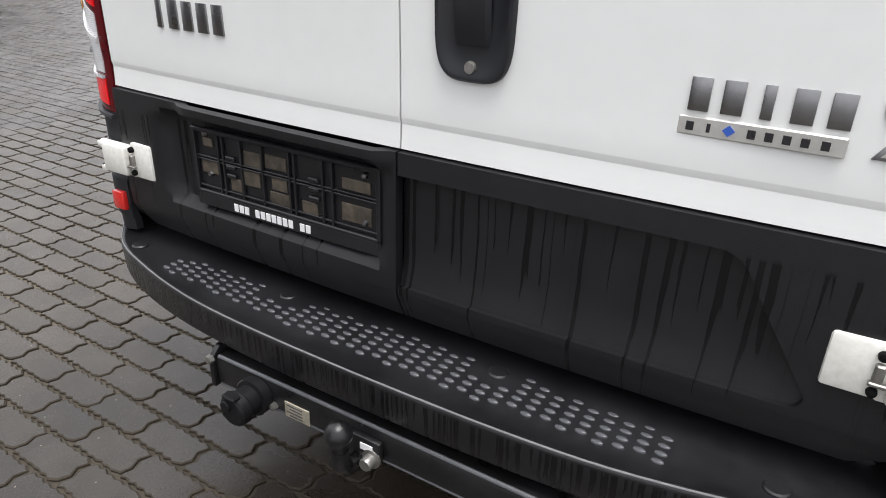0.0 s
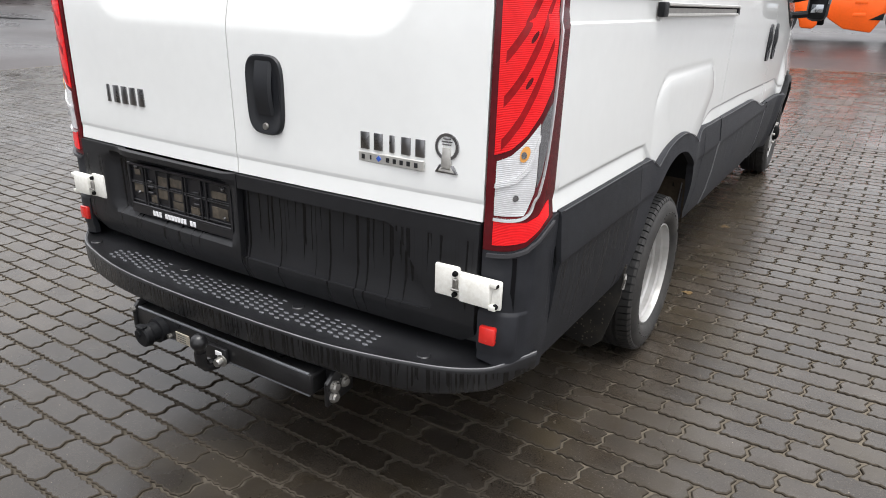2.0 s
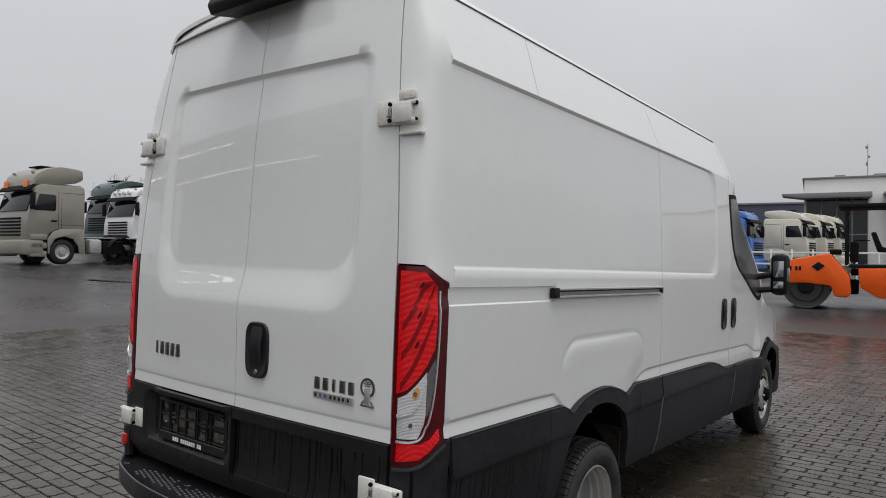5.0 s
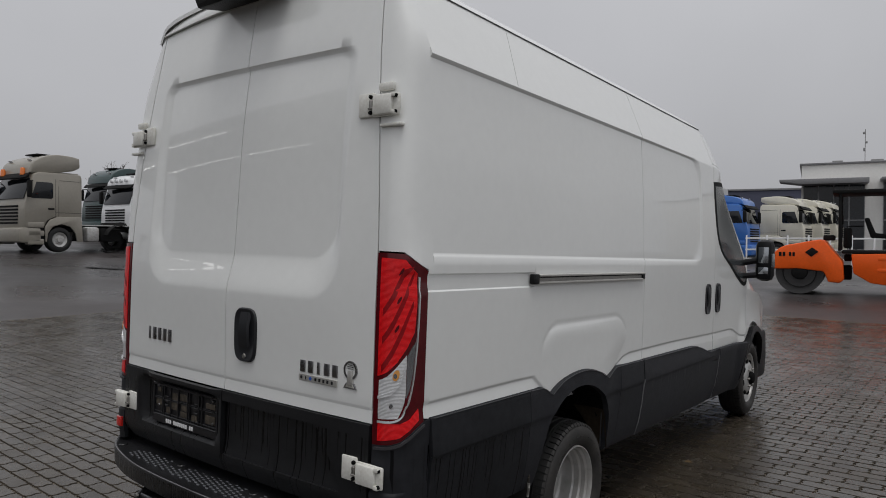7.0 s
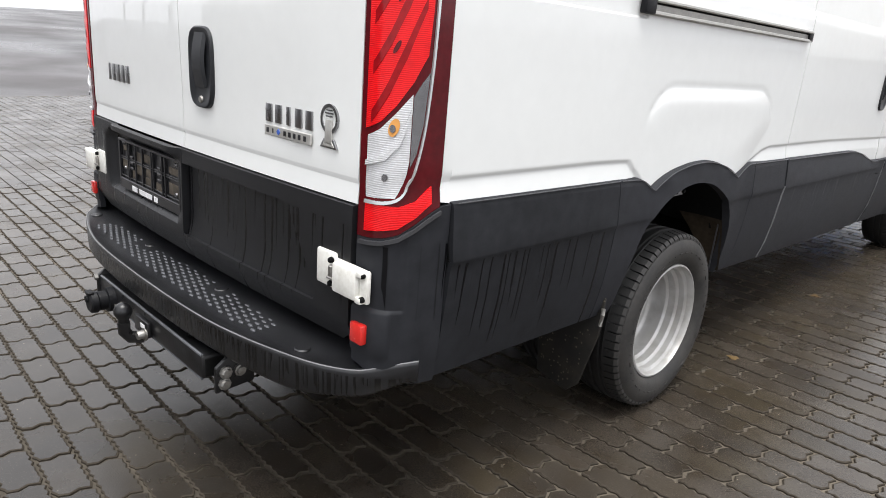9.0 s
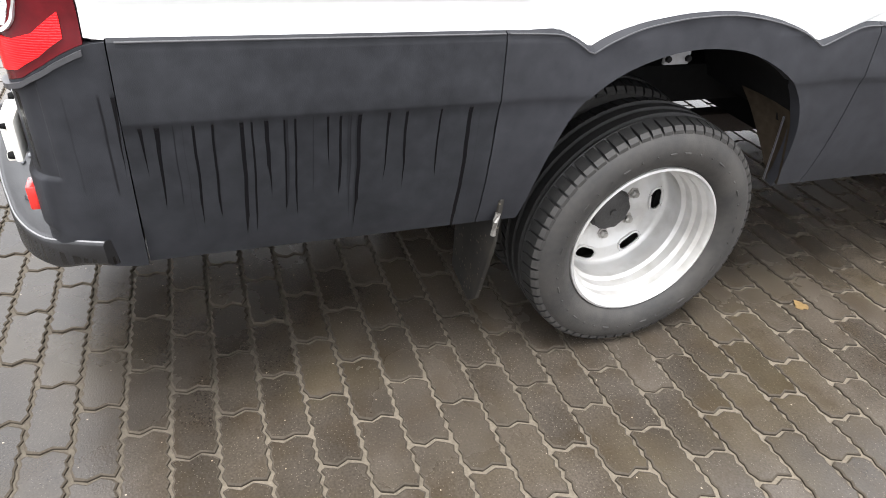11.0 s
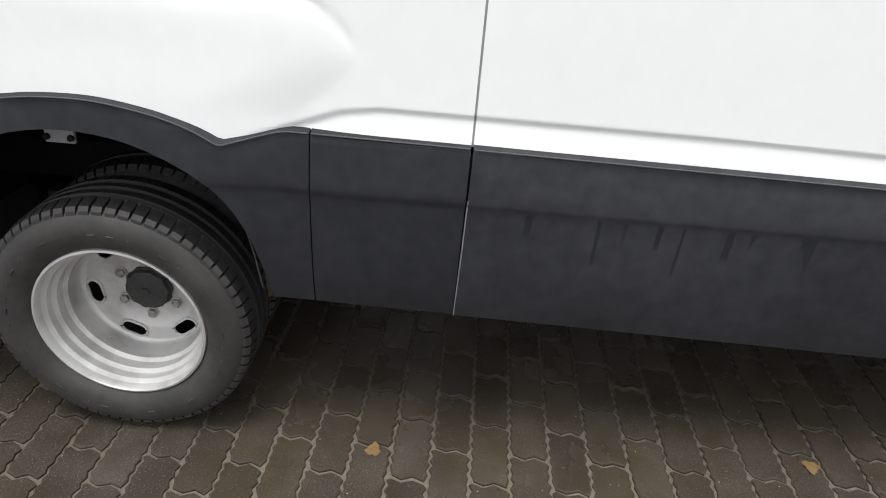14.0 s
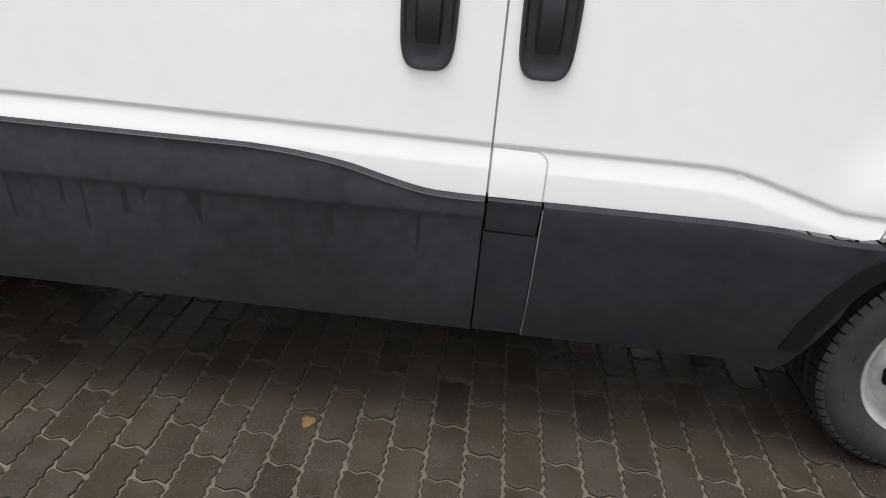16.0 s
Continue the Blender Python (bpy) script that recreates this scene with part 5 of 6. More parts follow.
verts += [(x * 0.92, 0.082 + 0.01 * abs(x) + 0.006 * math.sin(x * 9), 0.553 + step_lift(x)) for x, y in STEP_FULL]
verts += [(x * 0.92, 0.092 + 0.01 * abs(x), 0.592) for x, y in STEP_FULL]
verts += [(x * 0.91, 0.12, 0.61) for x, y in STEP_FULL]
R = len(rings) + 4
step.add(verts, [(r * m + i, r * m + i + 1, (r + 1) * m + i + 1, (r + 1) * m + i) for r in range(R - 1) for i in range(m - 1)])
step.add(verts, [tuple(r * m for r in range(R)), tuple(r * m + m - 1 for r in range(R))])
step_ob = part("rear_step", step, STEP_BLACK, van, "wet black plastic rear step bumper", 50)
# Stud grey holds the sky's reflection on the wet tops.
STUD = paint("wet_sheen_grey", (0.085, 0.089, 0.096), 0.38, var=0.25, scale=(30, 200))
stud = Build().lathe([(0.0, 0.0024), (0.0065, 0.0022), (0.0085, 0.0008), (0.009, -0.002)], (0, 0, 0), "z", 10)
stud.v = [(x * 1.22, y * 0.56, z) for x, y, z in stud.v]
stud_mesh = stud.mesh("grip_stud", STUD)
for row in range(11):
    for k in range(21):
        x, y = -0.676 + 0.0645 * k + 0.03225 * (row % 2), 0.008 - 0.0101 * row
        bow = (x / 0.60) ** 2
        if not -0.648 < x < 0.58 or y > 0.013 - 0.016 * bow or y < -0.096 + 0.020 * bow or (row < 5 and min(abs(x + 0.305), abs(x - 0.225)) < 0.050):
            continue
        ob = new("grip_stud", stud_mesh)
        ob.parent = step_ob
        ob.location = (x, y, 0.5435)
# Pale tube that paints the sky's highlight along the step's rounded edge.
part("step_edge_glint", Build().tube([step_row(x, y, 0.003, 0.5442) for x, y in STEP_FULL], 0.0019, 6), EDGE, step_ob, "thin grey line painted as the wet highlight on the step's edge")
for x, y in ((-0.80, -0.02), (-0.305, 0.0), (0.228, 0.0), (0.72, -0.030)):
    part("step_plug", Build().lathe([(0.0, 0.003), (0.018, 0.003), (0.021, 0.0), (0.021, -0.004)], (x, y, 0.544 + step_lift(x)), "z", 20), STEP_BLACK, step_ob, "round black plug")

TOW_STEEL = paint("wet_black_steel", (0.0075, 0.0075, 0.0082), 0.34, var=0.5, scale=(14, 90), rough_var=0.22, bump=0.25, bump_scale=120)
tow = part("tow_bar", Build().box((0.008, -0.092, 0.397), (0.806, 0.120, 0.072), 0.010), TOW_STEEL, van, "wet black steel tow bar under the step")
# Grey strips stand in for highlights along the wet beam's edges.
for z in (0.362, 0.432):
    part("beam_edge_glint", Build().tube([(-0.385, -0.1465, z), (0.402, -0.1465, z)], 0.0045, 8), STUD, tow, "grey strip painted as the glint on the beam's edge")
part("end_plate", Build().prism([(-0.158, 0.352), (-0.020, 0.352), (-0.020, 0.446), (-0.050, 0.456), (-0.135, 0.450), (-0.158, 0.428)], -0.409, -0.395, "x", 0.003), TOW_STEEL, tow, "black steel end plate")
part("bolt", Build().lathe([(0.0, -0.012), (0.010, -0.011), (0.011, 0.0)], (-0.401, -0.155, 0.425), "y", 6), STEEL, tow, "rusty bolt head")
# Closed beam; a dark plate stands in for shade inside a hollow end.
part("beam_mouth_shade", Build().box((0.4115, -0.092, 0.397), (0.004, 0.100, 0.054), 0.002), DARK, tow, "dark plate painted as the shade in the beam's open end")
part("end_plate", Build().prism([(-0.135, 0.335), (-0.020, 0.345), (-0.020, 0.455), (-0.075, 0.455), (-0.135, 0.410)], 0.446, 0.460, "x", 0.003), TOW_STEEL, tow, "black steel bracket plate")
part("bracket", Build().box((0.432, -0.055, 0.40), (0.04, 0.07, 0.085), 0.006), TOW_STEEL, tow)
for y, z in ((-0.112, 0.362), (-0.108, 0.395), (-0.066, 0.392), (-0.058, 0.425)):
    part("bolt", Build().lathe([(0.0, 0.018), (0.012, 0.017), (0.014, 0.010), (0.018, 0.009), (0.018, 0.0)], (0.460, y, z), "x", 8), STEEL, tow, "bright bolt head")
sock = Build().lathe([(0.0, -0.078), (0.030, -0.078), (0.036, -0.073), (0.038, -0.055), (0.033, -0.050), (0.033, -0.024), (0.042, -0.022), (0.042, 0.0)], (-0.262, -0.153, 0.388), "y", 28)
sock_ob = part("trailer_socket", sock, PLASTIC, tow, "round black trailer socket")
part("socket_lid", Build().box((-0.262, -0.226, 0.424), (0.036, 0.022, 0.010), 0.003).lathe([(0.0, -0.006), (0.012, -0.005), (0.013, 0.0)], (-0.275, -0.231, 0.398), "y", 10), PLASTIC, sock_ob, "hinge and catch of the socket lid")
for x in (-0.308, -0.216):
    part("bolt", Build().lathe([(0.0, -0.014), (0.008, -0.012), (0.009, 0.0)], (x, -0.152, 0.384 + 0.2 * (-0.262 - x)), "y", 6), STEEL, tow)
part("type_plate", Build().box((-0.152, -0.1535, 0.382), (0.068, 0.003, 0.038), 0.001), BRASS, tow, "worn metal type plate")
for k in range(4):
    part("print_bar", Build().box((-0.158 + 0.004 * (k % 2), -0.1555, 0.394 - 0.008 * k), (0.044 - 0.008 * (k % 2), 0.001, 0.0025), 0.0003), LIP, tow)
ball = Build().lathe([(0.0, 0.027), (0.012, 0.0245), (0.020, 0.018), (0.0265, 0.006), (0.027, 0.0), (0.0265, -0.008), (0.020, -0.020), (0.016, -0.026), (0.016, -0.045)], (0.012, -0.215, 0.448), "z", 24)
ball.tube([(0.012, -0.215, 0.412), (0.012, -0.214, 0.380), (0.014, -0.198, 0.358), (0.020, -0.160, 0.352)], 0.019, 12)
part("tow_ball", ball, TOW_STEEL, tow, "black tow ball on a swan neck")
part("tow_bracket", Build().box((0.018, -0.160, 0.388), (0.105, 0.016, 0.052), 0.006), TOW_STEEL, tow, "black bracket behind the tow ball")
part("safety_tag", Build().box((0.040, -0.1695, 0.396), (0.030, 0.002, 0.016), 0.0006), WHITE_PRINT, tow, "small torn white sticker")
part("tow_pin", Build().lathe([(0.0, -0.026), (0.012, -0.026), (0.014, -0.022), (0.014, -0.006), (0.021, -0.005), (0.021, 0.0)], (0.052, -0.166, 0.374), "y", 18), STEEL, tow, "steel coupling bolt")

# ---- underbody ----
DIRTY = paint("dirty_rubber", (0.007, 0.007, 0.007), 0.6, var=0.3, scale=(9, 50), tint=(0.014, 0.0125, 0.0105), spec=0.3)
DUSTY = paint("brown_dusty_liner", (0.034, 0.026, 0.018), 0.85, var=0.5, scale=(6, 50), spec=0.1)
specks(DIRTY, 110.0, 0.40, (0.085, 0.072, 0.055), 0.12)
grime(DIRTY, 14.0, (0.050, 0.043, 0.032), 0.3)
part("floor_pan", Build().box((0, 2.3, 0.66), (1.22, 4.3, 0.12), 0.01), DARK, van, "dark underbody")
# Dark blocks added to keep light off the ground under the van.
part("under_light_block", Build().box((0.0, 0.60, 0.585), (1.70, 0.62, 0.18), 0.03), DARK, van, "dark rear underbody block added to cut light")
part("under_light_block", Build().box((0.0, 0.62, 0.40), (1.0, 0.66, 0.24), 0.05), DARK, van, "dark rear underbody block added to cut light")
part("under_light_block", Build().box((0.0, 3.15, 0.597), (1.72, 2.45, 0.136), 0.03), DARK, van, "dark middle underbody block added to cut light")
part("under_light_block", Build().box((-0.12, 3.25, 0.40), (1.10, 1.7, 0.22), 0.06), DARK, van, "dark low underbody block added to cut light")
part("fuel_tank", Build().box((0.15, 3.10, 0.42), (0.7, 1.0, 0.22), 0.05), DARK, van, "dark fuel tank")
for sign in (1, -1):
    part("chassis_rail", Build().box((sign * 0.42, 2.75, 0.438), (0.07, 4.7, 0.076), 0.01), RUST, van, "dirty brown chassis rail")
    flap = [(0.74, 0.21), (0.87, 0.18), (0.915, 0.22), (0.968, 0.42), (0.976, 0.555), (0.72, 0.555)]
    part("mud_flap", Build().prism([(sign * x, z) for x, z in flap], 0.944, 0.956, "y", 0.003), DIRTY, van, "dirty black mud flap")
    part("flap_clip", Build().tube([(sign * 0.974, 0.939, 0.46), (sign * 0.978, 0.939, 0.50), (sign * 0.975, 0.944, 0.520)], 0.007, 8), STEEL, van, "small metal flap clip")
    b, n = Build(), len(ARCH)
    ring = ARCH[10:n - 8]
    m2 = len(ring)
    b.add([(sign * 0.985, y, z + 0.004) for y, z in ring] + [(sign * 0.60, lerp(REAR_AXLE, y, 1.03), z + 0.02) for y, z in ring], [(i, i + 1, m2 + i + 1, m2 + i) for i in range(m2 - 1)])
    ring = ARCH[n - 11:n - 1]
    m2 = len(ring)
    def inner_edge(z):
        return lerp(0.935, 0.77, clamp((z - 0.50) / 0.25))
    wall_v = [(sign * lerp(0.975, inner_edge(z), k / 3), y - 0.004 + 0.010 * math.sin(k), z) for k in range(4) for y, z in ring]
    part("arch_liner", Build().add(wall_v, [(q * m2 + i, q * m2 + i + 1, (q + 1) * m2 + i + 1, (q + 1) * m2 + i) for q in range(3) for i in range(m2 - 1)]), DUSTY, van, "brown dusty inner arch liner")
    part("liner_welt", Build().tube([(sign * 0.945, 1.770, 0.505), (sign * 0.952, 1.757, 0.60), (sign * 0.962, 1.738, 0.70)], 0.0030, 6), LIP, van, "pale dusty welt on the liner")
    part("arch_liner", b, DARK, van, "dark wheel arch liner")
part("rear_axle", Build().tube([(-0.72, REAR_AXLE, 0.367), (0.72, REAR_AXLE, 0.367)], 0.055, 14).lathe([(0.0, -0.14), (0.12, -0.10), (0.16, 0.0), (0.12, 0.10), (0.0, 0.14)], (0, REAR_AXLE, 0.367), "x", 20), DARK, van, "dark rear axle")
part("arch_clip", Build().box((0.962, 1.343, 0.872), (0.012, 0.068, 0.034), 0.004), EDGE, van, "small metal bracket in the wheel arch")
for dy in (-0.027, 0.027):
    part("bolt", Build().lathe([(0.0, 0.008), (0.007, 0.007), (0.008, 0.0)], (0.968, 1.343 + dy, 0.870), "x", 8), DARK, van)

# ---- ground ----
def ground_material():
    """Dark joint sand under the paving, wet asphalt beyond it."""
    m = bpy.data.materials.new("asphalt_and_joint_sand")
    m.use_nodes = True
    n, l = m.node_tree.nodes, m.node_tree.links
    p, co = n["Principled BSDF"], n.new("ShaderNodeTexCoord")
    def noise_node(scale, detail=5.0):
        t = n.new("ShaderNodeTexNoise")
        t.inputs["Scale"].default_value, t.inputs["Detail"].default_value = scale, detail
        l.new(co.outputs["Object"], t.inputs["Vector"])
        return t.outputs["Fac"]
    def ramp(v, a, b, c, d):
        r = n.new("ShaderNodeMapRange")
        for k, x in zip(("From Min", "From Max", "To Min", "To Max"), (a, b, c, d)):
            r.inputs[k].default_value = x
        l.new(v, r.inputs["Value"])
        return r.outputs[0]
    def mixc(f, a, b):
        x = n.new("ShaderNodeMixRGB")
        l.new(f, x.inputs[0])
        for k, v in ((1, a), (2, b)):
            if isinstance(v, tuple):
                x.inputs[k].default_value = (*v, 1)
            else:
                l.new(v, x.inputs[k])
        return x.outputs[0]
    asphalt = mixc(ramp(noise_node(90), 0.35, 0.7, 0, 1), (0.028, 0.026, 0.027), (0.060, 0.056, 0.056))
    asphalt = mixc(ramp(noise_node(0.12), 0.4, 0.65, 0, 0.6), asphalt, (0.048, 0.038, 0.036))
    l.new(asphalt, p.inputs["Base Color"])
    p.inputs["Specular IOR Level"].default_value = 0.35
    l.new(ramp(noise_node(0.25, 7.0), 0.38, 0.62, 0.26, 0.52), p.inputs["Roughness"])
    bump = n.new("ShaderNodeBump")
    bump.inputs["Strength"].default_value, bump.inputs["Distance"].default_value = 0.35, 0.004
    l.new(noise_node(120), bump.inputs["Height"])
    l.new(bump.outputs[0], p.inputs["Normal"])
    return m


ASPHALT = ground_material()
SAND = paint("joint_sand", (0.108, 0.092, 0.071), 0.8, var=0.4, scale=(1.2, 120), bump=0.5, bump_scale=200, spec=0.2)
wet_and_shade(SAND)
far = 400.0


def ground_z(x, y=0.0):
    """The yard climbs beyond the level paved apron, to one side and ahead, shaped so that far things fit the camera's
    view.
    """
    side_rise = 0.062 * clamp((-12.5 - x) / 33.0) * 33.0 * 0.96
    ahead = table([(14.3, 0.0), (18.0, 0.22), (22.0, 0.30), (38.0, 0.48), (62.0, 0.86), (100.0, 1.35), (101.0, 1.36)], max(14.3, min(101.0, y)))
    return -0.03 + side_rise + ahead


gx = [-far, -120.0, -80.0] + [-45.5 + 1.65 * k for k in range(21)] + [-8.0, 0.0, 12.0, 60.0, far]
gy = [-far, 0.0, 14.3, 18.0, 22.0, 30.0, 38.0, 50.0, 62.0, 80.0, 101.0, far]
m = len(gy)
sheet = Build().add([(x, y, ground_z(x, y)) for x in gx for y in gy], [(i * m + k, (i + 1) * m + k, (i + 1) * m + k + 1, i * m + k + 1) for i in range(len(gx) - 1) for k in range(m - 1)])
ground = part("ground", sheet, ASPHALT)
tagged(ground, "wet dark asphalt yard reaching the horizon", "ground", kind="structure")

# the paved apron
PAVE = pose(0, 0, 0, 0, 0, -1.5)
PX0, PX1, PY0, PY1 = -12.0, 12.0, -9.0, 14.2
pavement = new("pavement", Build().box((0, 2.6, -0.022), (24.2, 23.4, 0.028), 0.002).mesh("pavement", SAND))
pavement.matrix_world = PAVE
tagged(pavement, "wet grey brown zigzag concrete pavers in stretcher bond", "pavement", kind="structure")
ROW, LEN = 0.1090, 0.2210
ROW_0, JOINT_0 = 0.0369, -0.0802


def zig_outline():
    """The toothed outline of one paver, centred; long sides with four teeth, ends with one wave."""
    hx, hy = LEN / 2 - 0.0052, ROW / 2 - 0.0046
    a = 0.0062
    def side_pts(n, half, amp):
        return [(lerp(-half, half, k / n), amp * (1 if k % 2 else -1)) for k in range(n + 1)]
    lower = [(u, -hy + w) for u, w in side_pts(12, hx, a * 0.52)]
    right = [(hx + w, u) for u, w in side_pts(3, hy * 0.86, a)]
    upper = [(u, hy + w) for u, w in side_pts(12, hx, a * 0.52)][::-1]
    left = [(-hx + w, u) for u, w in side_pts(3, hy * 0.86, a)][::-1]
    return lower[:-1] + right + upper[1:-1] + left


def paver_verts(outline, c, tilt, h):
    """Top, chamfer and foot of one paver."""
    out = []
    for k, z in ((0.975, 0.0), (1.0, -0.0026), (1.0, -0.014)):
        for x, y in outline:
            kx = 1.0 if z < 0 else 1 - 0.0046 / (LEN / 2)
            ky = 1.0 if z < 0 else 1 - 0.0046 / (ROW / 2)
            out.append((c[0] + x * kx, c[1] + y * ky, h + z + tilt[0] * x + tilt[1] * y))
    return out


rng = random.Random(4)


def worn(outline):
    """The same outline with small chips and unevenness."""
    return [(x + rng.uniform(-0.0019, 0.0019), y + rng.uniform(-0.0019, 0.0019)) for x, y in outline]


PAVER_EDGE = paint("dirty_paver_edge", (0.042, 0.035, 0.027), 0.85, var=0.4, scale=(4.0, 150), bump=0.5, bump_scale=250, spec=0.12)
ZIGS = [worn(zig_outline()) for k in range(12)]
nz = len(ZIGS[0])
ZIG_F = [tuple(range(nz))] + [(r * nz + (i + 1) % nz, r * nz + i, (r + 1) * nz + i, (r + 1) * nz + (i + 1) % nz) for r in range(2) for i in range(nz)]
near_meshes = []
for k in range(12):
    me = bpy.data.meshes.new("paver")
    me.from_pydata(paver_verts(ZIGS[k], (0, 0), (rng.uniform(-0.01, 0.01), rng.uniform(-0.014, 0.014)), 0.0), [], ZIG_F)
    me.materials.append(PAVER)
    me.materials.append(PAVER_EDGE)
    me.polygons.foreach_set("material_index", [0] + [1] * (len(ZIG_F) - 1))
    near_meshes.append(me)
BOXF = [(0, 1, 2, 3), (1, 0, 4, 5), (2, 1, 5, 6), (3, 2, 6, 7), (0, 3, 7, 4)]
zv, zf, fv, ff = [], [], [], []
singles = []
for j in range(int(PY0 / ROW), int(PY1 / ROW)):
    y = ROW_0 + j * ROW
    shift = (j % 2) * LEN / 2 + rng.uniform(-0.003, 0.003)
    for i in range(int(PX0 / LEN), int(PX1 / LEN)):
        x = JOINT_0 + (i + 0.5) * LEN + shift
        h, tilt = rng.uniform(-0.0012, 0.0012), (rng.uniform(-0.010, 0.010), rng.uniform(-0.016, 0.016))
        if 1.05 < x < 2.25 and 0.1 < y < 4.9 and len(singles) < 300 and (x < 1.85 or y < 3.4):
            singles.append((x, y, h))
        elif -4.2 < x < 5.2 and -3.6 < y < 6.5:
            k = len(zv)
            zv += paver_verts(ZIGS[rng.randrange(12)], (x, y), tilt, h)
            zf += [tuple(q + k for q in f) for f in ZIG_F]
        else:
            k = len(fv)
            hx, hy = LEN / 2 - 0.005, ROW / 2 - 0.005
            pts = [(-hx, -hy), (hx, -hy), (hx, hy), (-hx, hy)]
            fv += [(x + a, y + b, h + tilt[0] * a + tilt[1] * b) for a, b in pts] + [(x + a * 1.03, y + b * 1.05, -0.01) for a, b in pts]
            ff += [tuple(q + k for q in f) for f in BOXF]
for name, v, f, sides in (("pavers", zv, zf, len(ZIG_F)), ("pavers", fv, ff, len(BOXF))):
    me = bpy.data.meshes.new(name)
    me.from_pydata(v, [], f)
    me.materials.append(PAVER)
    me.materials.append(PAVER_EDGE)
    me.polygons.foreach_set("material_index", ([0] + [1] * (sides - 1)) * (len(f) // sides))
    ob = new(name, me)
    ob.parent = pavement
    tagged(ob, kind="stuff")
for x, y, h in singles:
    ob = new("paver", near_meshes[rng.randrange(12)])
    ob.parent = pavement
    ob.location = (x, y, h)

# two fallen leaves
LEAF = paint("wet_ochre_leaf", (0.16, 0.105, 0.045), 0.4, var=0.3, scale=(30, 150))
for x, y, turn in ((0.993, 2.088, 20), (0.944, 3.304, 75)):
    pts = []
    for k in range(18):
        a = 2 * math.pi * k / 18
        r = 0.024 * (1 + 0.22 * math.sin(3 * a) + 0.14 * math.sin(7 * a + turn))
        pts.append((x + r * math.cos(a + radians(turn)), y + 0.8 * r * math.sin(a + radians(turn)), 0.0045 + 0.0012 * math.sin(2 * a)))
    leaf = part("fallen_leaf", Build().add(pts + [(px, py, pz - 0.0015) for px, py, pz in pts], [tuple(range(18)), tuple(range(35, 17, -1))] + [(i, (i + 1) % 18, 18 + (i + 1) % 18, 18 + i) for i in range(18)]), LEAF)
    tagged(leaf, "small ochre wet leaf stuck on the pavers", "leaf", "fallen leaves")

# ---- the yard around: lorries, road roller, building, fence, tree ----
TAN = paint("tan_lorry_paint", (0.275, 0.255, 0.215), 0.4, coat=0.4, var=0.08, scale=(1, 12))
CREAM = paint("cream_lorry_paint", (0.66, 0.63, 0.53), 0.4, coat=0.4, var=0.06, scale=(1, 12))
BLUE = paint("blue_lorry_paint", (0.03, 0.15, 0.50), 0.35, coat=0.5, var=0.08, scale=(1, 12))
GREEN = paint("dark_green_lorry_paint", (0.018, 0.045, 0.045), 0.4, coat=0.4, var=0.15, scale=(1, 12))
LORRY_WHITE = paint("white_lorry_paint", (0.70, 0.71, 0.72), 0.4, coat=0.4, var=0.06, scale=(1, 12))
GREY_BOX = paint("grey_plastic", (0.25, 0.25, 0.25), 0.5, var=0.15, scale=(3, 30))
ORANGE = paint("orange_machine_paint", (0.88, 0.115, 0.008), 0.42, coat=0.12, spec=0.3, var=0.10, scale=(2, 20))
BEACON = paint("orange_beacon", (0.80, 0.20, 0.03), 0.25, coat=0.8, var=0.05)
RENDER_WHITE = paint("white_wall_render", (0.78, 0.77, 0.74), 0.75, var=0.06, scale=(0.3, 6), bump=0.2, bump_scale=60)
FASCIA = paint("grey_metal_fascia", (0.22, 0.22, 0.225), 0.45, var=0.1, scale=(0.5, 8))
HALL = paint("blue_grey_cladding", (0.055, 0.06, 0.10), 0.5, var=0.1, scale=(0.3, 6))
GLAZING = paint("dark_glazing", (0.012, 0.014, 0.017), 0.06, var=0.2, scale=(0.4, 3), rough_var=0.02)
BARK = paint("bare_bark", (0.16, 0.15, 0.14), 0.9, var=0.3, scale=(3, 40))
IRON = paint("grey_drum_steel", (0.018, 0.017, 0.017), 0.5, metal=0.0, var=0.35, scale=(3, 40))


DEFLECTOR = paint("pale_grey_panel", (0.42, 0.42, 0.41), 0.5, var=0.08, scale=(1, 12))


def lorry_wheel(parent, y, side, r=0.50):
    rim = part("wheel", Build().lathe([(0.0, 0.02), (0.10, 0.02), (0.12, -0.03), (0.20, -0.04), (0.25, 0.0), (0.29, 0.01), (0.30, -0.02)], (0, y, r), "x", 24), SILVER, parent, "steel lorry wheel")
    for v in rim.data.vertices:
        v.co.x = side * (1.20 + v.co.x)
    tyre = part("tyre", Build().lathe([(0.29, -0.02), (0.34, 0.02), (0.44, 0.02), (0.49, -0.01), (0.50, -0.05), (0.50, -0.28), (0.45, -0.30), (0.29, -0.28)], (0, y, r), "x", 28), TREAD, rim, "black lorry tyre")
    for v in tyre.data.vertices:
        v.co.x = side * (1.20 + v.co.x)


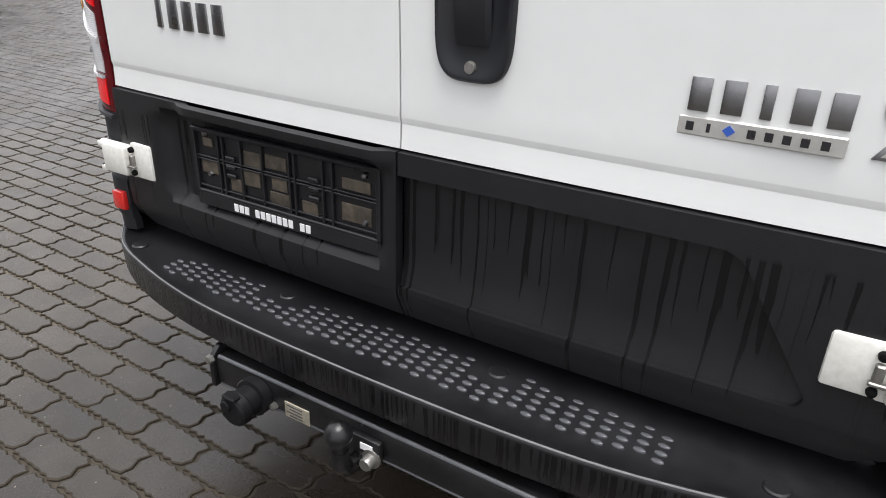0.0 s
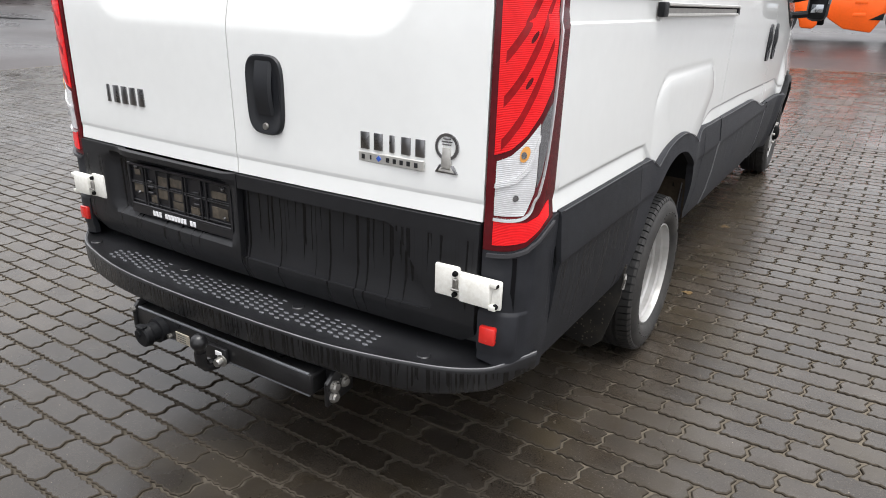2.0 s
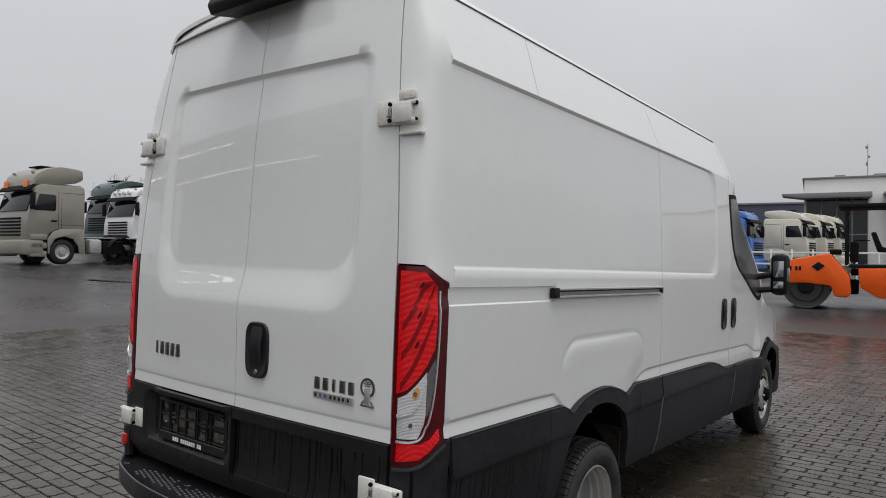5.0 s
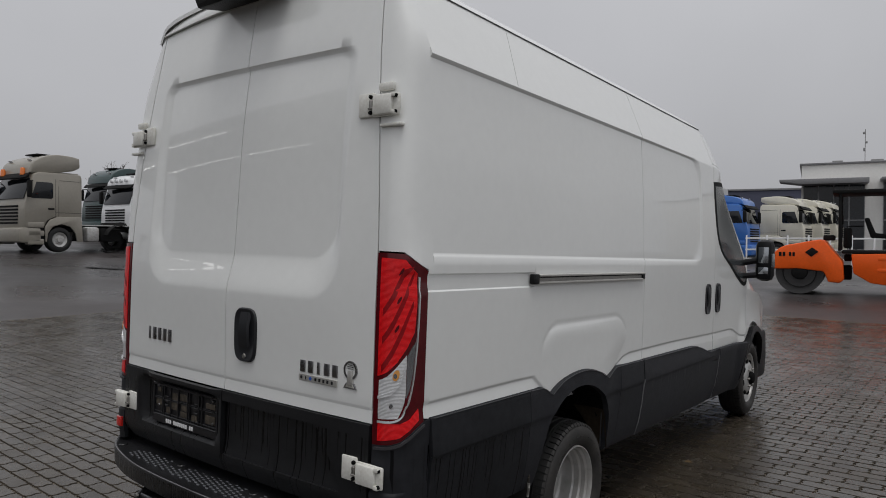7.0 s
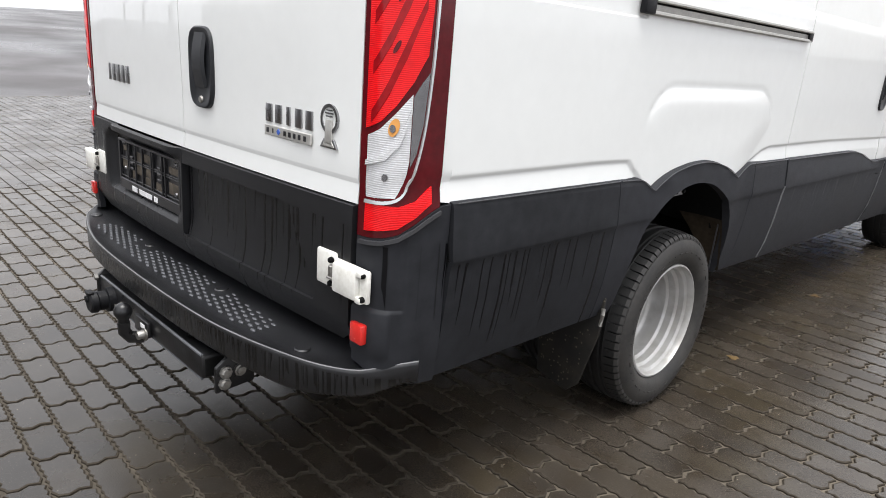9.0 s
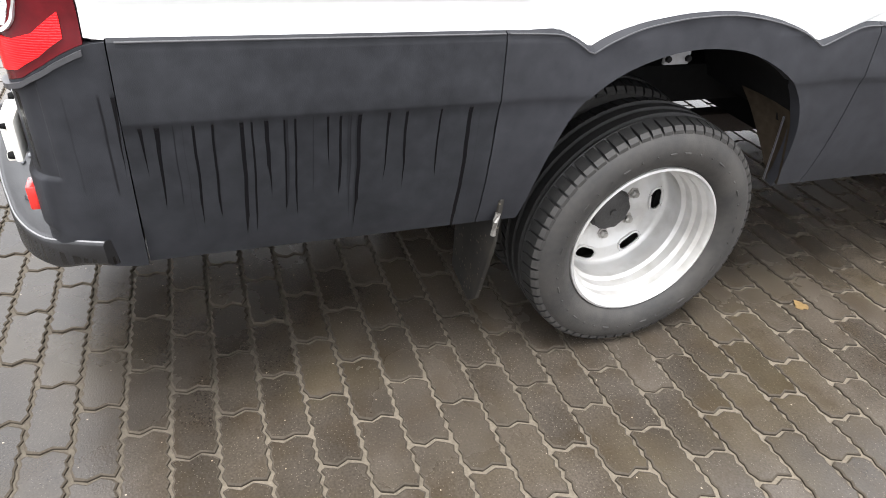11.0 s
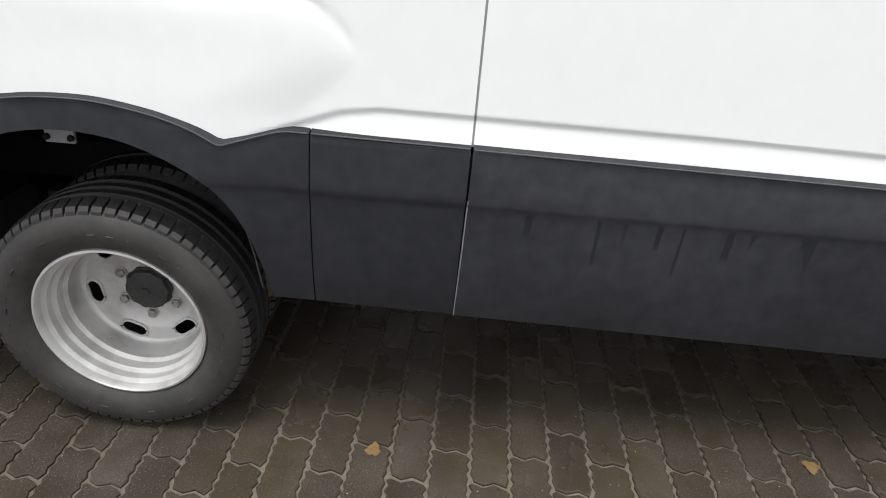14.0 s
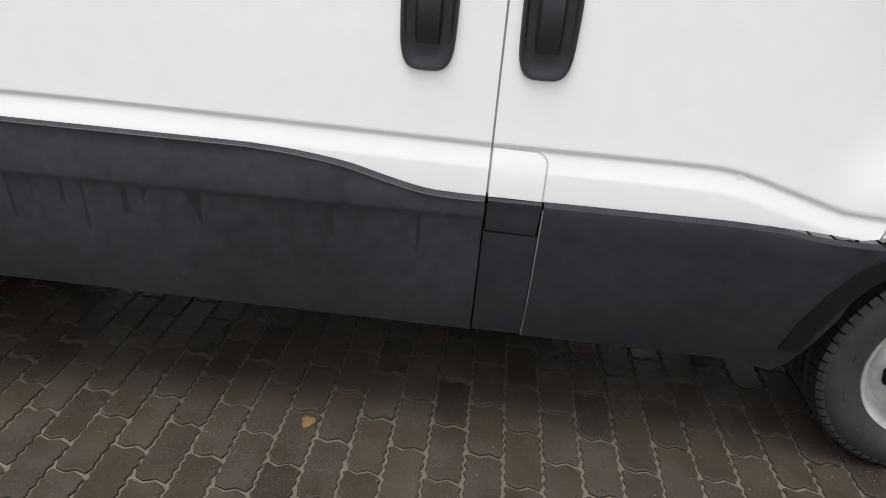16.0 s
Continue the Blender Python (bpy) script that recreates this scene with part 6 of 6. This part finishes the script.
def lorry(material, label, m, roof_lift=0.55, beacons=False, lights=False, deflector=False):
    """A two-axle tractor unit; its front at y = 0 and its chassis behind, ground at z = 0."""
    t = thing("lorry", label, "lorry", m, "parked lorries")
    w = 1.22
    side_poly = [(0.05, 0.95), (0.02, 1.7), (-0.04, 2.0), (-0.34, 3.05), (-0.55, 3.15), (-2.20, 3.15), (-2.25, 3.0), (-2.25, 1.05), (-1.95, 1.05), (-1.85, 1.25), (-1.55, 1.40), (-1.15, 1.40), (-0.85, 1.25), (-0.72, 0.95)]
    cab = part("cab", Build().prism(side_poly, -w, w, "x", 0.05), material, t)
    fair = smooth_line([(-0.22, 3.10), (-0.34, 3.12 + roof_lift * 0.45), (-0.70, 3.12 + roof_lift * 0.80), (-1.25, 3.12 + roof_lift), (-1.90, 3.12 + roof_lift * 0.98), (-2.22, 3.12 + roof_lift * 0.90)], 4) + [(-2.24, 3.12 + roof_lift * 0.42), (-1.95, 3.12 + roof_lift * 0.22), (-1.05, 3.13), (-0.6, 3.10)]
    fairing = part("roof_fairing", Build().prism(fair, -1.12, 1.12, "x", 0.07), material, t)
    part("roof_base", Build().box((0, -1.35, 3.16), (2.1, 1.7, 0.10), 0.03), material, t)
    part("roof_hatch", Build().box((0, -1.2, 3.14 + roof_lift), (0.9, 0.7, 0.06), 0.02), GAP, fairing, "dark roof hatch")
    for s in (-0.72, 0.72):
        part("fairing_mark", Build().box((s, -0.46, 3.12 + roof_lift * 0.63), (0.26, 0.02, 0.16), 0.01, Matrix.Rotation(radians(-48), 4, "X")), LORRY_WHITE, fairing, "pale square mark")
    part("sun_visor", Build().prism([(-0.22, 2.98), (-0.10, 2.86), (-0.02, 2.90), (-0.20, 3.08)], -1.15, 1.15, "x", 0.02), GAP, t, "dark sun visor")
    part("windscreen", Build().prism([(-0.055, 2.10), (-0.30, 2.88), (-0.27, 2.89), (-0.02, 2.10)], -1.08, 1.08, "x", 0.01), GLAZING, t, "dark windscreen")
    for s in (1, -1):
        part("side_window", Build().prism([(-0.24, 2.12), (-1.02, 2.12), (-1.08, 2.18), (-1.08, 2.70), (-1.02, 2.76), (-0.44, 2.76)], s * (w - 0.01), s * (w + 0.008), "x", 0.004), GLAZING, t, "dark side window")
        part("door_handle", Build().box((s * (w + 0.01), -1.0, 1.72), (0.03, 0.24, 0.07), 0.01), GAP, t)
        part("mirror", Build().box((s * (w + 0.17), -0.10, 2.45), (0.18, 0.16, 0.62), 0.04).tube([(s * w, -0.3, 2.8), (s * (w + 0.17), -0.10, 2.78)], 0.02), GAP, t, "black door mirror")
        part("door_line", Build().box((s * (w + 0.002), -1.18, 1.95), (0.008, 0.012, 1.9), 0.002), GAP, t)
        for z in (0.42, 0.75, 1.08):
            part("step_board", Build().box((s * (w - 0.10), -0.42, z), (0.24, 0.62, 0.22), 0.03), material, t)
            part("step_gap", Build().box((s * (w - 0.12), -0.42, z + 0.165), (0.22, 0.58, 0.11), 0.01), GAP, t)
        part("wheel_surround", Build().prism([(-0.76, 0.42), (-0.74, 1.0), (-0.95, 1.30), (-1.25, 1.42), (-2.20, 1.42), (-2.26, 0.42), (-2.02, 0.42), (-1.96, 0.75), (-1.75, 1.02), (-1.40, 1.12), (-1.05, 1.02), (-0.86, 0.75), (-0.82, 0.42)], s * (w - 0.02), s * (w + 0.05), "x", 0.02), material, t)
        part("cab_line", Build().box((s * (w + 0.002), -1.30, 2.00), (0.008, 0.010, 1.30), 0.002).box((s * (w + 0.002), -1.75, 2.86), (0.008, 0.86, 0.010), 0.002), GAP, t)
        part("locker_line", Build().box((s * (w + 0.003), -1.72, 1.58), (0.008, 1.05, 0.012), 0.002), GAP, t)
        part("headlamp", Build().box((s * 0.92, 0.12, 0.78), (0.42, 0.05, 0.20), 0.03), CLEAR, t, "clear headlamp")
        part("mudguard", Build().lathe([(0.60, -0.32), (0.62, -0.30), (0.62, 0.0), (0.60, 0.0)], (s * 1.20, -3.75, 0.50), "x", 14, 20, 160), GAP, t)
        lorry_wheel(t, -1.35, s)
        lorry_wheel(t, -4.95, s)
        lorry_wheel(t, -6.25, s) if beacons else None
        part("fuel_tank", Build().box((s * 1.0, -2.72, 0.72), (0.5, 0.55, 0.62), 0.10), SILVER, t, "metal fuel tank")
        part("chassis_rail", Build().box((s * 0.42, -3.7, 0.95), (0.09, 5.6, 0.24), 0.01), GAP, t)
        part("side_box", Build().box((s * 0.92, -3.55, 0.70), (0.5, 0.9, 0.55), 0.04), GAP, t, "black side box")
    for k in range(6):
        part("grille_slat", Build().box((0, 0.045, 1.15 + 0.13 * k), (1.6, 0.04, 0.07), 0.01), GAP, t, "black grille slat")
    part("bumper", Build().prism([(0.02, 0.38), (0.22, 0.42), (0.22, 0.92), (0.02, 0.98), (-0.60, 0.95), (-0.62, 0.40)], -1.24, 1.24, "x", 0.05), material, t)
    part("deck", Build().box((0, -4.2, 1.10), (1.6, 3.4, 0.05), 0.01), SILVER, t, "pale deck plate")
    part("coupling", Build().lathe([(0.05, 0.14), (0.5, 0.12), (0.55, 0.0)], (0, -4.4, 1.12), "z", 20), GAP, t, "dark fifth wheel coupling")
    if beacons:
        for s in (-0.75, 0.75):
            part("beacon", Build().lathe([(0.0, 0.30), (0.07, 0.28), (0.09, 0.20), (0.10, 0.0)], (s, -0.16, 3.02), "z", 14), BEACON, t, "orange warning beacon")
    if deflector:
        part("wind_deflector", Build().prism([(-1.55, 3.15), (-1.70, 4.12), (-1.82, 4.16), (-2.22, 4.10), (-2.24, 3.15)], -1.05, 1.05, "x", 0.04), DEFLECTOR, t, "pale grey wind deflector")
    if lights:
        for k in range(4):
            part("spot_lamp", Build().lathe([(0.0, 0.10), (0.09, 0.09), (0.10, 0.0)], (-0.6 + 0.4 * k, -0.20, 3.28), "y", 14), CLEAR, t, "round roof lamp")
    return t


def heading(x, y, dx, dy, z=0.0):
    """A pose whose +y points along (dx, dy)."""
    return pose(x, y, z, 0, 0, math.degrees(math.atan2(-dx, dy)))


def stand(x, y, dx, dy):
    """The same, on the ground."""
    return heading(x, y, dx, dy, ground_z(x, y))


lorry(TAN, "tan tractor unit with orange beacons parked across the yard", stand(-28.73, 9.45, 0.101, -0.995) @ Matrix.Scale(1.05, 4), 0.78, True)
lorry(GREEN, "dark green tractor unit parked behind a tan one", stand(-36.13, 16.40, 0.101, -0.995), 0.85)
lorry(LORRY_WHITE, "white tractor unit with roof lamps beside a green one", stand(-31.19, 15.13, 0.101, -0.995), 0.55, lights=True)
cream = lorry(CREAM, "cream tractor unit in a row of parked lorries", stand(-4.50, 41.2, 1.0, -0.03), 0.52)
for x, y in ((-4.15, 45.2), (-3.85, 48.6)):
    copy_thing(cream, stand(x, y, 1.0, -0.03))
lorry(BLUE, "blue tractor unit at the head of a row of lorries", stand(-6.5, 37.5, 1.0, -0.03), 0.50, deflector=True)


def road_roller(m):
    """A tandem roller, its front drum at the origin; its length runs along +x."""
    t = thing("road_roller", "orange tandem road roller with black roll bar and steel drums", "road roller", m)
    for name, cx in (("front_drum", 0.0), ("rear_drum", 3.45)):
        d = part(name, Build().lathe([(0.10, -0.80), (0.50, -0.80), (0.62, -0.84), (0.62, 0.84), (0.50, 0.80), (0.10, 0.80)], (cx, 0, 0.62), "y", 48), IRON, t, "dark steel drum")
        part("drum_hub", Build().lathe([(0.0, -0.86), (0.16, -0.86), (0.20, -0.84), (0.22, -0.78), (0.40, -0.79), (0.44, -0.82)], (cx, 0, 0.62), "y", 24), GAP, d)
    hood = smooth_line([(-0.72, 0.70), (-0.72, 1.08), (-0.45, 1.36), (0.0, 1.47), (0.45, 1.56), (0.62, 1.55)], 4) + [(0.80, 1.30), (1.08, 0.95), (1.12, 0.45), (1.02, 0.34), (0.72, 0.36), (0.66, 0.56), (0.60, 0.66), (0.0, 0.72)]
    hood_ob = part("bonnet", Build().prism(hood, -0.88, 0.88, "y", 0.05), ORANGE, t, "orange bonnet")
    part("vent", Build().prism([(0.14, 1.20), (0.32, 1.34), (0.48, 1.22), (0.30, 1.07)], -0.90, -0.87, "y", 0.01), GAP, hood_ob, "black square vent")
    for k, wd in enumerate((0.07, 0.07, 0.06, 0.06)):
        x = -0.50 + (0, 0.10, 0.26, 0.35)[k]
        part("mark_bar", Build().box((x, -0.885, 1.14), (wd, 0.012, 0.12), 0.003), GAP, hood_ob)
    rear_f = [(1.28, 1.16), (1.34, 0.62), (1.75, 0.36), (2.4, 0.28), (2.55, 0.55), (2.75, 0.98), (4.15, 1.04), (4.30, 1.22), (4.25, 1.50), (3.0, 1.46), (2.6, 1.20)]
    frame = part("rear_frame", Build().prism(rear_f, -0.80, 0.80, "y", 0.04), ORANGE, t, "orange rear frame")
    for z in (1.04, 0.72):
        part("step_recess", Build().box((2.06, -0.80, z), (0.30, 0.02, 0.10), 0.02), ORANGE, frame)
    part("decal", Build().prism([(2.30, 0.60), (2.62, 0.78), (2.62, 0.60)], -0.815, -0.80, "y", 0.003), GAP, frame, "black triangle mark")
    part("articulation", Build().box((1.15, 0, 0.62), (0.30, 0.5, 0.42), 0.05).box((1.2, 0, 1.05), (0.2, 0.7, 0.2), 0.04), GAP, t, "black pivot joint")
    part("operator_deck", Build().box((1.85, 0, 1.22), (1.6, 1.5, 0.10), 0.03), GAP, t)
    for x in (1.0, 2.55):
        for s in (-0.70, 0.70):
            part("roll_bar_post", Build().box((x, s, 2.08), (0.085, 0.08, 1.66), 0.02), GAP, t, "black roll bar post")
    part("roll_bar_roof", Build().box((1.80, 0, 2.92), (2.0, 1.56, 0.12), 0.03), GAP, t, "black roll bar roof")
    part("seat", Build().prism([(1.75, 1.62), (2.2, 1.60), (2.24, 1.72), (1.86, 1.76), (1.70, 2.20), (1.58, 2.18)], -0.28, 0.28, "y", 0.04), GAP, t, "black seat")
    part("console", Build().box((1.18, 0, 1.62), (0.22, 0.50, 0.60), 0.06), GAP, t, "black steering console")
    part("steering_wheel", Build().lathe([(0.19, 0.0), (0.20, 0.015), (0.21, 0.0), (0.20, -0.015), (0.19, 0.0)], (1.36, 0, 1.96), "z", 24), GAP, t, "black steering wheel")
    part("exhaust", Build().box((0.72, 0, 1.62), (0.3, 0.6, 0.16), 0.04), GAP, t)
    part("handrail", Build().tube([(2.5, -0.74, 1.3), (2.5, -0.74, 1.95), (2.1, -0.74, 1.95), (2.1, -0.74, 1.3)], 0.02), GAP, t)
    return t


road_roller(pose(-1.04, 19.15, ground_z(-1.0, 19.15) + 0.01, 0, 0, 6) @ Matrix.Scale(0.92, 4))

# office building
bld = thing("office_building", "white rendered office building with dark glazing and a flat canopy", "building", heading(-8.5, 62.32, -0.158, 0.987, ground_z(-8.0, 62.4) - 0.4))
part("wall", Build().box((16.0, 6.0, 3.8), (32.0, 12.0, 7.6), 0.02), RENDER_WHITE, bld, "white rendered wall")
part("roof_edge", Build().box((16.0, 6.0, 7.68), (32.3, 12.3, 0.16), 0.03), FASCIA, bld, "grey metal roof edge")
for x0, x1 in ((0.15, 4.6), (5.85, 11.0), (12.5, 18.0)):
    win_ob = part("window", Build().box(((x0 + x1) / 2, -0.03, 3.1), (x1 - x0, 0.10, 5.9), 0.01), FASCIA, bld, "tall dark glazed front")
    n = 4
    for k in range(n):
        for z0, z1 in ((0.25, 2.9), (3.0, 5.95)):
            a, b2 = lerp(x0, x1, k / n) + 0.05, lerp(x0, x1, (k + 1) / n) - 0.05
            part("pane", Build().box(((a + b2) / 2, -0.085, (z0 + z1) / 2), (b2 - a, 0.02, z1 - z0), 0.002), GLAZING, win_ob, "dark pane")
for x0, x1 in ((-1.6, 4.75), (5.6, 11.4)):
    part("canopy", Build().prism([(x0, 6.10), (x0 + 1.6, 5.86), (x1, 5.86), (x1, 6.28), (x0, 6.28)], -2.2, 0.0, "y", 0.02), FASCIA, bld, "flat grey canopy")
for x, s in ((2.7, 0.8), (5.6, 0.9), (9.5, 0.8)):
    part("roof_unit", Build().box((x, 3.0, 7.95), (s, 0.8, 0.45), 0.05), GREY_BOX, bld)
mast = part("mast", Build().tube([(4.7, 2.5, 7.7), (4.7, 2.5, 10.7)], 0.026, 8), GREY_BOX, bld, "thin antenna mast")
part("antenna", Build().box((4.62, 2.5, 10.4), (0.20, 0.05, 0.22), 0.02).box((4.78, 2.5, 9.6), (0.18, 0.06, 0.2), 0.02).box((4.64, 2.5, 9.0), (0.16, 0.1, 0.3), 0.03), GREY_BOX, mast)
hall = thing("storage_hall", "long low blue grey storage hall behind the lorries", "hall", stand(-21.37, 91.76, -0.20, 0.98))
part("wall", Build().box((7.0, 10, 3.2), (26.0, 20.0, 6.4), 0.02), HALL, hall)
part("roof", Build().box((7.0, 10, 6.5), (26.4, 20.4, 0.25), 0.03), FASCIA, hall)

# low white fence before the lorries
fence = thing("fence", "low white metal fence in front of the parked lorries", "fence", stand(-5.93, 33.6, -0.30, 0.95))
for k in range(15):
    part("post", Build().box((0.9 * k, 0, 0.75), (0.07, 0.07, 1.5), 0.01), WHITE_PRINT, fence)
for z in (0.35, 0.8, 1.35):
    part("rail", Build().box((6.3, 0.0, z), (12.7, 0.05, 0.08), 0.01), WHITE_PRINT, fence)

# drain grate in the asphalt
drain = part("drain_channel", Build().box((-20.93, 10.0, ground_z(-20.93) + 0.006), (1.9, 0.35, 0.014), 0.002, Matrix.Rotation(radians(40), 4, "Z") @ Matrix.Rotation(radians(3.4), 4, "Y")), GAP)
tagged(drain, "dark drain grate in the asphalt", "drain", kind="structure")


# bare tree far behind the lorries
def bare_tree(m, seed, height):
    rnd = random.Random(seed)
    t = thing("tree", "bare leafless tree far beyond the yard", "tree", m, "far trees")
    trunk, crown = Build(), Build()
    def limb(p, d, length, r, depth):
        pts = [p]
        for k in range(3):
            d = (d + Vector((rnd.uniform(-0.25, 0.25), rnd.uniform(-0.25, 0.25), rnd.uniform(-0.05, 0.2)))).normalized()
            pts.append(pts[-1] + d * length / 3)
        (trunk if depth < 1 else crown).tube(pts, r, 5)
        if depth < 4:
            for k in range(4 if depth < 3 else 5):
                q = pts[rnd.choice((1, 2, 3))]
                e = (d + Vector((rnd.uniform(-1, 1), rnd.uniform(-1, 1), rnd.uniform(-0.2, 0.7)))).normalized()
                limb(q, e, length * rnd.uniform(0.5, 0.75), r * 0.5, depth + 1)
    limb(Vector((0, 0, 0)), Vector((0, 0, 1)), height * 0.42, 0.22, 0)
    part("trunk", trunk, BARK, t)
    part("crown", crown, BARK, t)


bare_tree(stand(-88.9, 44.7, 0, 1), 3, 11.5)
bare_tree(stand(-94.5, 45.4, 0, 1), 5, 10.0)
bare_tree(stand(-89.7, 46.6, 0, 1), 8, 10.5)


# open hall behind the camera, seen as a reflection in the rear doors
TUBE = bpy.data.materials.new("lit_tube")
TUBE.use_nodes = True
TUBE.node_tree.nodes["Principled BSDF"].inputs["Emission Color"].default_value = (1.0, 0.98, 0.95, 1)
TUBE.node_tree.nodes["Principled BSDF"].inputs["Emission Strength"].default_value = 3.2
depot = thing("open_hall", "long dark open-fronted hall with rows of lit tubes", "hall", heading(-24.0, -11.9, 0.03, -1.0))
part("roof", Build().box((0, 3.2, 8.45), (30.0, 8.4, 0.4), 0.05), FASCIA, depot)
part("back_wall", Build().box((0, 7.2, 4.1), (30.0, 0.3, 8.2), 0.02), FASCIA, depot)
for k in range(6):
    part("column", Build().box((-14.5 + 5.8 * k, -0.7, 4.1), (0.22, 0.22, 8.2), 0.03), FASCIA, depot)
for yy, first in ((0.0, 6), (5.0, 5)):
    for k in range(first, 18):
        part("tube_lamp", Build().box((-14.0 + 1.6 * k, yy, 8.05), (1.18, 0.08, 0.08), 0.02), TUBE, depot, "lit tube lamp")
